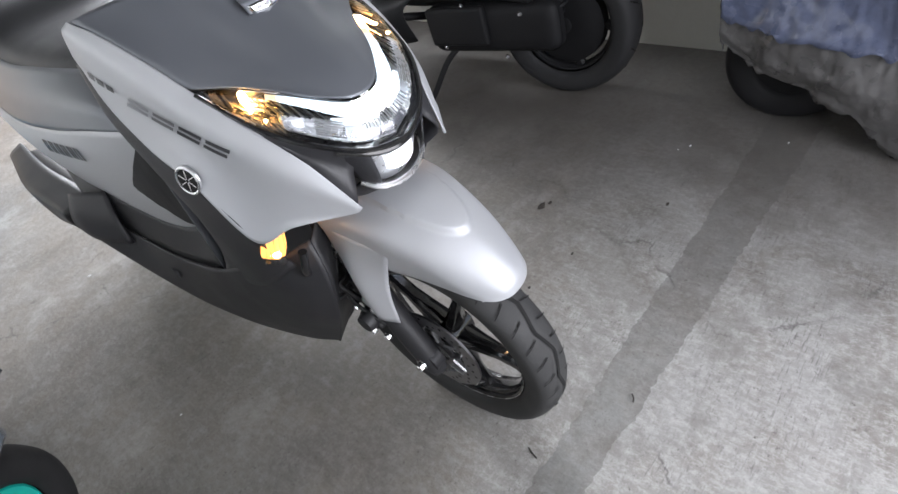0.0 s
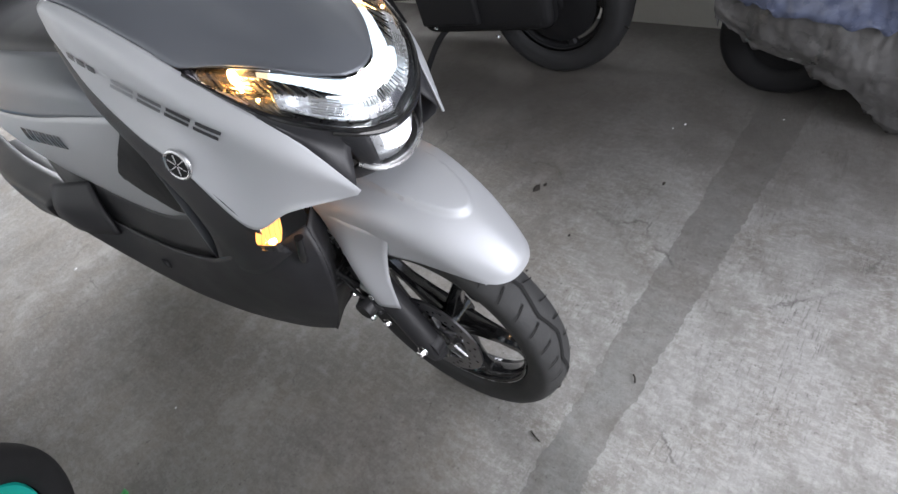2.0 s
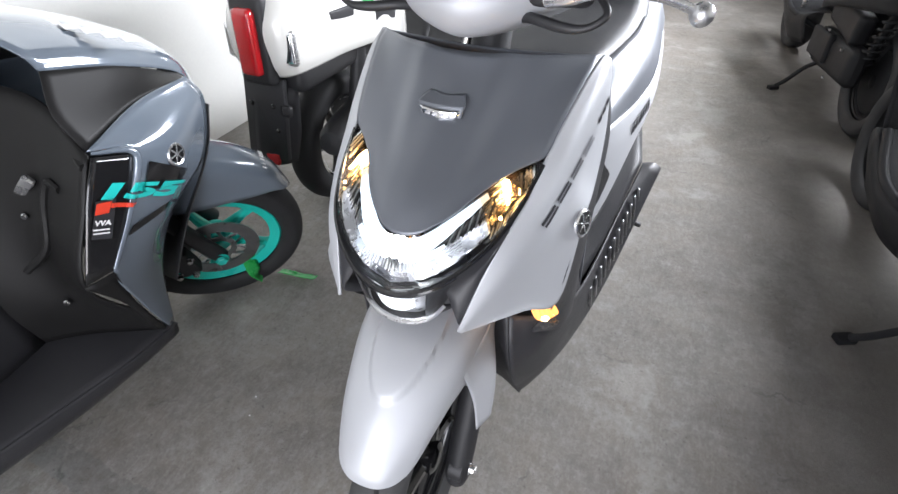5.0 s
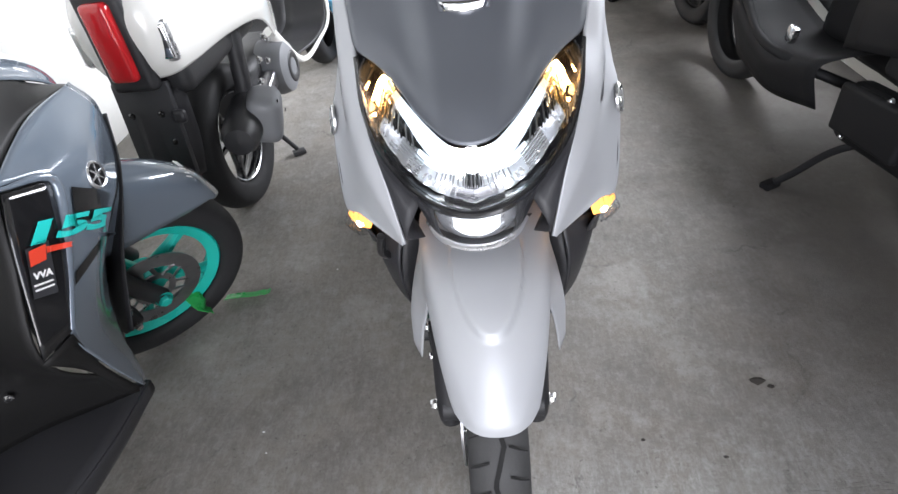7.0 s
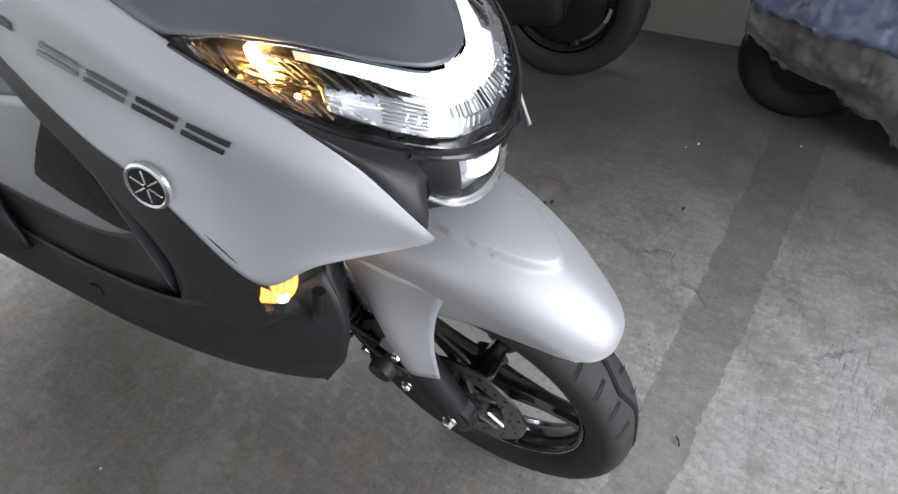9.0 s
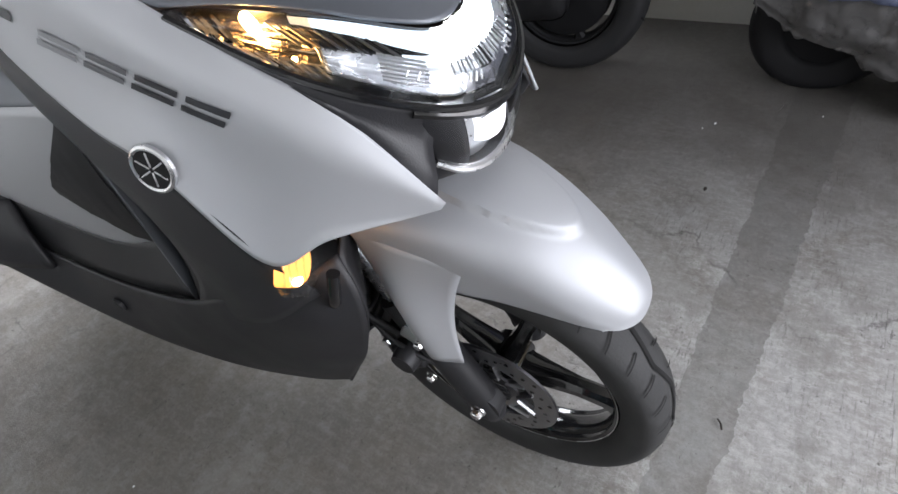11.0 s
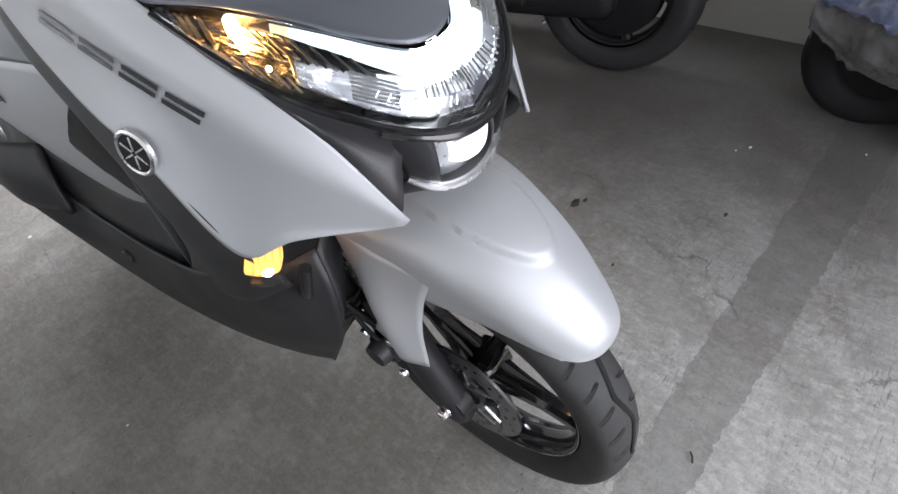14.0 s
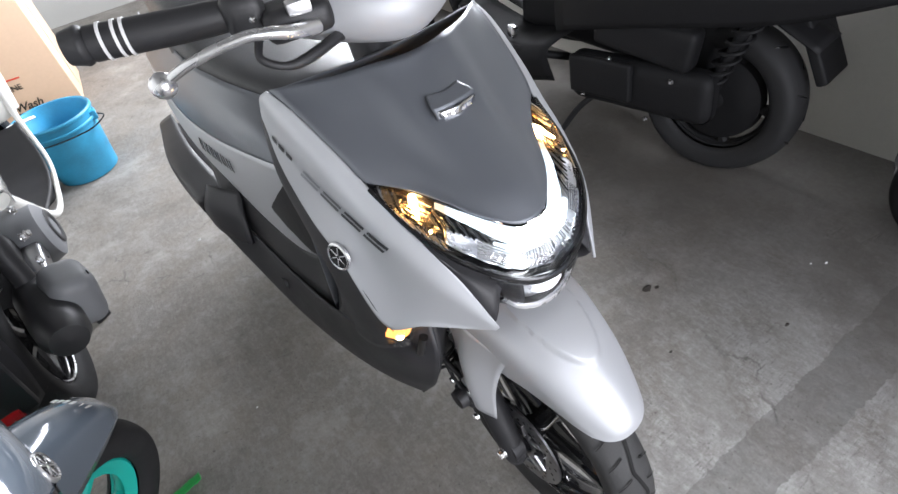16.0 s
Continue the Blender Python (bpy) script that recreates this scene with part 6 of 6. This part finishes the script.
# ---- dark scooters along the east wall ----
def dark_scooter(m, label):
    ob = thing("parked_scooter", label, "scooter", "scooters parked along the wall", m)
    w = pose(0, 0, 0.248)
    t = part("rear_tyre", tyre(0.248, 0.118, 0.082, w), M_RUBBER, ob)
    for k in range(20):
        a = 2 * math.pi * k / 20
        part("tread_sipe", block((0.040, 0.006, 0.003), w @ Matrix.Rotation(a, 4, "X") @ pose(0.022 if k % 2 else -0.022, 0, 0.2445, 0, 16 if k % 2 else -16, 35 if k % 2 else -35), 0.001, 1), M_GLOSS, t)
    part("rear_rim", five_spoke_rim(0.158, w, 0.013), M_DARKPL, ob)
    part("brake_drum", lathe([(0.0001, -0.030), (0.10, -0.034), (0.135, -0.020), (0.140, 0.010), (0.10, 0.034), (0.0001, 0.036)], 36, w), M_DARKPL, ob)
    case = part("drive_case", block((0.085, 0.52, 0.170), pose(-0.125, 0.215, 0.285, -4), 0.055, 5), M_DARKPL, ob, "charcoal belt-drive case")
    part("case_cover", block((0.03, 0.24, 0.13), pose(-0.172, 0.33, 0.300, -4), 0.012, 3), M_DARKPL, case)
    for y, z in ((0.08, 0.35), (0.30, 0.37), (0.42, 0.33), (0.40, 0.22), (0.15, 0.20)):
        part("case_bolt", bolt(0.006, 0.008, pose(-0.168, y, z, 0, 0, 180)), M_STEEL, case)
    # dark filler added to close the see-through gap between the parts
    part("engine_block", block((0.12, 0.78, 0.30), pose(0.0, 0.40, 0.47, 4), 0.05, 3), M_DARKPL, ob)
    part("air_box", block((0.075, 0.34, 0.13), pose(-0.135, 0.20, 0.455, 6), 0.03, 4), M_DARKPL, ob)
    sp = bmesh.new()
    pts = [(-0.100 + 0.030 * math.cos(a), 0.006 - 0.10 * (a / 50) + 0.030 * math.sin(a), 0.30 + 0.26 * a / 50) for a in np.linspace(0, 50, 120)]
    tube(pts, 0.0055, 6, 240, sp)
    shock = part("shock_spring", sp, M_DARKPL, ob)
    part("shock_body", tube([(-0.100, 0.01, 0.27), (-0.100, -0.095, 0.58)], 0.017, 12), M_DARKPL, shock)
    part("plate_bracket", block((0.135, 0.030, 0.230), pose(0.04, -0.215, 0.465, -30), 0.010, 3), M_DARKPL, ob)
    part("hugger", sheet(patch([[(-0.07, -0.10, 0.545), (0.0, -0.10, 0.560), (0.07, -0.10, 0.545)], [(-0.07, -0.25, 0.47), (0.0, -0.26, 0.49), (0.07, -0.25, 0.47)]], 8, 8)), M_DARKPL, ob, thick=0.006)
    for s in (-1, 1):
        net = [[(s * 0.05, -0.48, 0.80), (s * 0.14, -0.20, 0.79), (s * 0.17, 0.20, 0.76), (s * 0.13, 0.50, 0.72)], [(s * 0.07, -0.46, 0.70), (s * 0.19, -0.18, 0.66), (s * 0.22, 0.20, 0.62), (s * 0.17, 0.52, 0.56)], [(s * 0.06, -0.40, 0.62), (s * 0.16, -0.16, 0.56), (s * 0.20, 0.20, 0.50), (s * 0.17, 0.52, 0.42)]]
        part("rear_side_panel", sheet(patch(net, 20, 12)), M_DARKPL, ob, thick=0.004)
        floorn = [[(s * 0.02, 0.50, 0.40), (s * 0.17, 0.50, 0.40), (s * 0.22, 0.52, 0.36), (s * 0.18, 0.52, 0.24)], [(s * 0.02, 0.75, 0.36), (s * 0.18, 0.75, 0.36), (s * 0.24, 0.75, 0.32), (s * 0.19, 0.75, 0.20)], [(s * 0.02, 1.00, 0.42), (s * 0.18, 1.00, 0.42), (s * 0.23, 1.00, 0.40), (s * 0.17, 1.00, 0.22)]]
        part("floor_side", sheet(patch(floorn, 14, 12)), M_DARKPL, ob, thick=0.004)
        shn = [[(s * 0.02, 1.02, 0.92), (s * 0.16, 1.02, 0.90), (s * 0.24, 0.98, 0.84)], [(s * 0.02, 1.14, 0.70), (s * 0.15, 1.12, 0.70), (s * 0.24, 1.04, 0.64)], [(s * 0.02, 1.10, 0.40), (s * 0.12, 1.08, 0.40), (s * 0.19, 1.00, 0.34)]]
        part("front_shield", sheet(patch(shn, 12, 14)), M_DARKPL, ob, thick=0.006)
    part("seat", block((0.25, 0.80, 0.11), pose(0, 0.02, 0.80, -3), 0.045, 4), M_SEAT, ob)
    part("side_stand", tube([(-0.10, 0.36, 0.22), (-0.16, 0.42, 0.155), (-0.215, 0.465, 0.06), (-0.245, 0.485, 0.022)], 0.011), M_DARKPL, ob)
    part("stand_foot", block((0.055, 0.035, 0.020), pose(-0.252, 0.490, 0.010, 0, 0, 20), 0.006, 2), M_DARKPL, ob)
    part("engine_guard_pipe", tube([(-0.10, 0.52, 0.30), (-0.20, 0.60, 0.34), (-0.235, 0.78, 0.36), (-0.20, 0.98, 0.42)], 0.014), M_DARKPL, ob)
    part("front_tyre", tyre(0.242, 0.10, 0.075, pose(0, 1.29, 0.242)), M_RUBBER, ob)
    part("front_mudguard", block((0.13, 0.32, 0.13), pose(0, 1.29, 0.46), 0.055, 4), M_DARKPL, ob)
    part("chrome_bracket", block((0.02, 0.035, 0.045), pose(-0.195, 0.70, 0.395, 10), 0.006, 2), M_STEEL, ob)
    return ob


dark = dark_scooter(pose(1.185, 0.425, 0, 0, 0, 5), "black scooter parked on its side stand by the wall")
second = copy_thing(dark, pose(1.12, 2.35, 0, 0, 0, 8))
second["label"] = "black scooter parked further along the wall"

# scooter under plastic film
veiled = thing("covered_scooter", "scooter wrapped in blue and clear plastic film, beside the wall", "scooter", "scooters parked along the wall")
# tyre in the darkened plastic black, for the shade under the film
vt = part("rear_tyre", tyre(0.180, 0.100, 0.085, pose(1.225, -0.262, 0.180, 0, 0, 8)), M_DARKPL, veiled)
# dark disc added to stand in for the shadow inside the wheel
part("wheel_cover", lathe([(0.0001, -0.03), (0.09, -0.034), (0.108, -0.028), (0.108, 0.028), (0.09, 0.034), (0.0001, 0.03)], 32, pose(1.225, -0.262, 0.180, 0, 0, 8)), M_DARKPL, vt)
part("frame_body", block((0.24, 1.30, 0.42), pose(1.29, -0.86, 0.56), 0.10, 4), M_BLACK, veiled)
part("seat", block((0.26, 0.80, 0.14), pose(1.30, -0.62, 0.84), 0.05, 4), M_SEAT, veiled)


def film(name, net, mat, label, seed):
    g = patch(net, 130, 60)
    for j in range(60):
        for i in range(130):
            p = Vector(g[j, i])
            k = 0.022 * noise.noise(p * 7 + Vector((seed, 0, 0))) + 0.009 * noise.noise(p * 21 + Vector((seed, 3, 0))) + 0.0035 * noise.noise(p * 70)
            g[j, i] += np.array((-k, 0.4 * k, 0.7 * k))
            if j == 59:
                g[j, i, 2] += 0.022 * noise.noise(p * 38) + 0.022 * noise.noise(p * 11)
    return part(name, sheet(g), mat, veiled, label, thick=0.002)


ys = (-0.09, -0.21, -0.33, -0.44, -0.56, -0.90, -1.50)
DRAPE = [
    list(zip((1.44, 1.38, 1.34, 1.32, 1.31, 1.30, 1.30), ys, (0.66, 0.76, 0.86, 0.92, 0.94, 0.97, 0.95))),
    list(zip((1.20, 1.17, 1.15, 1.14, 1.13, 1.12, 1.12), ys, (0.55, 0.62, 0.68, 0.72, 0.76, 0.82, 0.82))),
    list(zip((1.085, 1.06, 1.05, 1.04, 1.035, 1.02, 1.02), ys, (0.34, 0.30, 0.29, 0.28, 0.28, 0.28, 0.28))),
    list(zip((1.080, 1.075, 1.07, 1.065, 1.06, 1.05, 1.05), ys, (0.280, 0.205, 0.170, 0.115, 0.030, 0.012, 0.012))),
]
film("clear_film", DRAPE, M_FILM, "wrinkled clear plastic film", 1.0)
film("blue_film", [[(x - 0.014, y, z + 0.012) for x, y, z in DRAPE[0]], [(x - 0.018, y, z + 0.012) for x, y, z in DRAPE[1]], [(x - 0.016, y, z + 0.02) for x, y, z in DRAPE[2]]], M_FILM_BLUE, "blue plastic film", 1.0)
film("clear_film_end", [[(1.50, -0.08, 0.66), (1.36, -0.075, 0.66), (1.20, -0.09, 0.55)], [(1.49, -0.06, 0.48), (1.30, -0.05, 0.46), (1.11, -0.080, 0.42)], [(1.48, -0.07, 0.33), (1.32, -0.06, 0.31), (1.078, -0.100, 0.262)]], M_FILM, "wrinkled clear plastic film", 9.0)

# ---- bucket, carton, scraps ----
bk = pose(-0.610, 2.40, 0)
bucket = thing("bucket", "blue plastic bucket with a wire handle on the concrete floor", "bucket")
part("pail", lathe([(0.0001, 0.006), (0.118, 0.006), (0.122, 0.0), (0.128, 0.004), (0.160, 0.272), (0.168, 0.276), (0.170, 0.286), (0.166, 0.292), (0.158, 0.290), (0.153, 0.280), (0.122, 0.014), (0.0001, 0.014)], 48, bk @ Matrix.Rotation(radians(-90), 4, "Y")), M_BLUE, bucket)
part("rim_band", lathe([(0.161, 0.235), (0.166, 0.238), (0.166, 0.246), (0.162, 0.250)], 48, bk @ Matrix.Rotation(radians(-90), 4, "Y")), M_BLUE, bucket)
part("handle_lug", block((0.03, 0.035, 0.04), bk @ pose(0.150, -0.055, 0.245), 0.006, 2), M_BLUE, bucket)
part("wire_handle", tube([bk @ Vector((0.166, -0.055, 0.245)), bk @ Vector((0.185, -0.09, 0.235)), bk @ Vector((0.10, -0.17, 0.23)), bk @ Vector((-0.08, -0.175, 0.235)), bk @ Vector((-0.160, -0.06, 0.245))], 0.003, 8, 40), M_GLOSS, bucket)
part("rag", tube([bk @ Vector((-0.05, 0.02, 0.30)), bk @ Vector((-0.16, -0.03, 0.305)), bk @ Vector((-0.20, -0.08, 0.26))], [0.012, 0.016, 0.012], 10, flat=0.5), M_WHITE_DECAL, bucket)
carton = thing("cardboard_box", "tall brown cardboard appliance box standing on the floor", "box")
cb = pose(-0.79, 3.62, 0.46, 0, 0, -4)
box_body = part("carton_body", block((0.62, 0.60, 0.92), cb, 0.006, 2), M_CARD, carton)
part("packing_tape", block((0.06, 0.004, 0.90), cb @ pose(0.312, -0.02, 0.0, 0, 0, 90), 0.001, 1), M_CARD, box_body)
front = cb @ pose(0, -0.3015, 0, 90)
lettering("MACHINE", 0.042, front @ pose(-0.100, -0.285, 0.001), M_PRINT, box_body)
lettering("Wash", 0.062, front @ pose(-0.022, -0.395, 0.001), M_PRINT, box_body, shear=0.35)
part("print_line", block((0.205, 0.008, 0.001), front @ pose(0.0, -0.225, 0.001), 0.0002, 1), M_RED_DECAL, box_body)
part("print_arc", tube([front @ Vector((x, -0.408 + 0.5 * (x - 0.05) ** 2, 0.0)) for x in np.linspace(-0.03, 0.135, 9)], 0.003, 6, 20), M_PRINT, box_body)
heap = ball(0.14, pose(-0.27, 4.12, 0.07), 40, (1.1, 0.9, 0.6))
for v in heap.verts:
    v.co += v.normal * (0.03 * noise.noise(v.co * 14) + 0.015 * noise.noise(v.co * 40))
tagged(part("plastic_bag", heap, M_FILM), "crumpled clear plastic bag heap on the floor", "bag")

# ---- small marks on the floor ----
def scrap(name, x, y, size, mat, label, category, seed):
    bm = bmesh.new()
    r = random.Random(seed)
    n = 7
    low = [bm.verts.new((x + size * (0.6 + 0.5 * r.random()) * math.cos(2 * math.pi * k / n), y + size * 0.6 * (0.6 + 0.5 * r.random()) * math.sin(2 * math.pi * k / n), 0.0002)) for k in range(n)]
    top = bm.verts.new((x, y, 0.002 + size * 0.3))
    for k in range(n):
        bm.faces.new((low[k], low[(k + 1) % n], top))
    return tagged(part(name, bm, mat), label, category, "litter on the floor")


for k, (x, y, s) in enumerate(((0.984, -0.080, 0.006), (0.955, -0.055, 0.004), (1.082, -0.314, 0.005), (-0.45, 0.62, 0.004), (-0.52, 0.10, 0.004), (-0.50, 0.05, 0.003), (-0.36, 1.45, 0.008), (0.20, 0.95, 0.004))):
    scrap("paper_scrap", x, y, s, M_WHITE_DECAL, "tiny white paper scrap on the concrete floor", "litter", k)
for k, (x, y, s) in enumerate(((0.577, 0.190, 0.018), (0.60, 0.175, 0.010), (0.72, -0.12, 0.008), (0.45, 0.02, 0.007), (0.30, 0.06, 0.006))):
    scrap("dirt_clod", x, y, s, M_PRINT, "small dark dried dirt clod on the floor", "litter", 20 + k)
tagged(part("twig", tube([(-0.062, -0.185, 0.003), (-0.058, -0.172, 0.004), (-0.052, -0.160, 0.003)], 0.0016, 6), M_PRINT), "thin dark twig lying on the floor", "litter", "litter on the floor")
tagged(part("wire_end", tube([(0.140, -0.290, 0.006), (0.150, -0.286, 0.006), (0.156, -0.280, 0.006)], 0.0016, 6), M_PRINT), "short bent wire end on the floor strip", "litter", "litter on the floor")
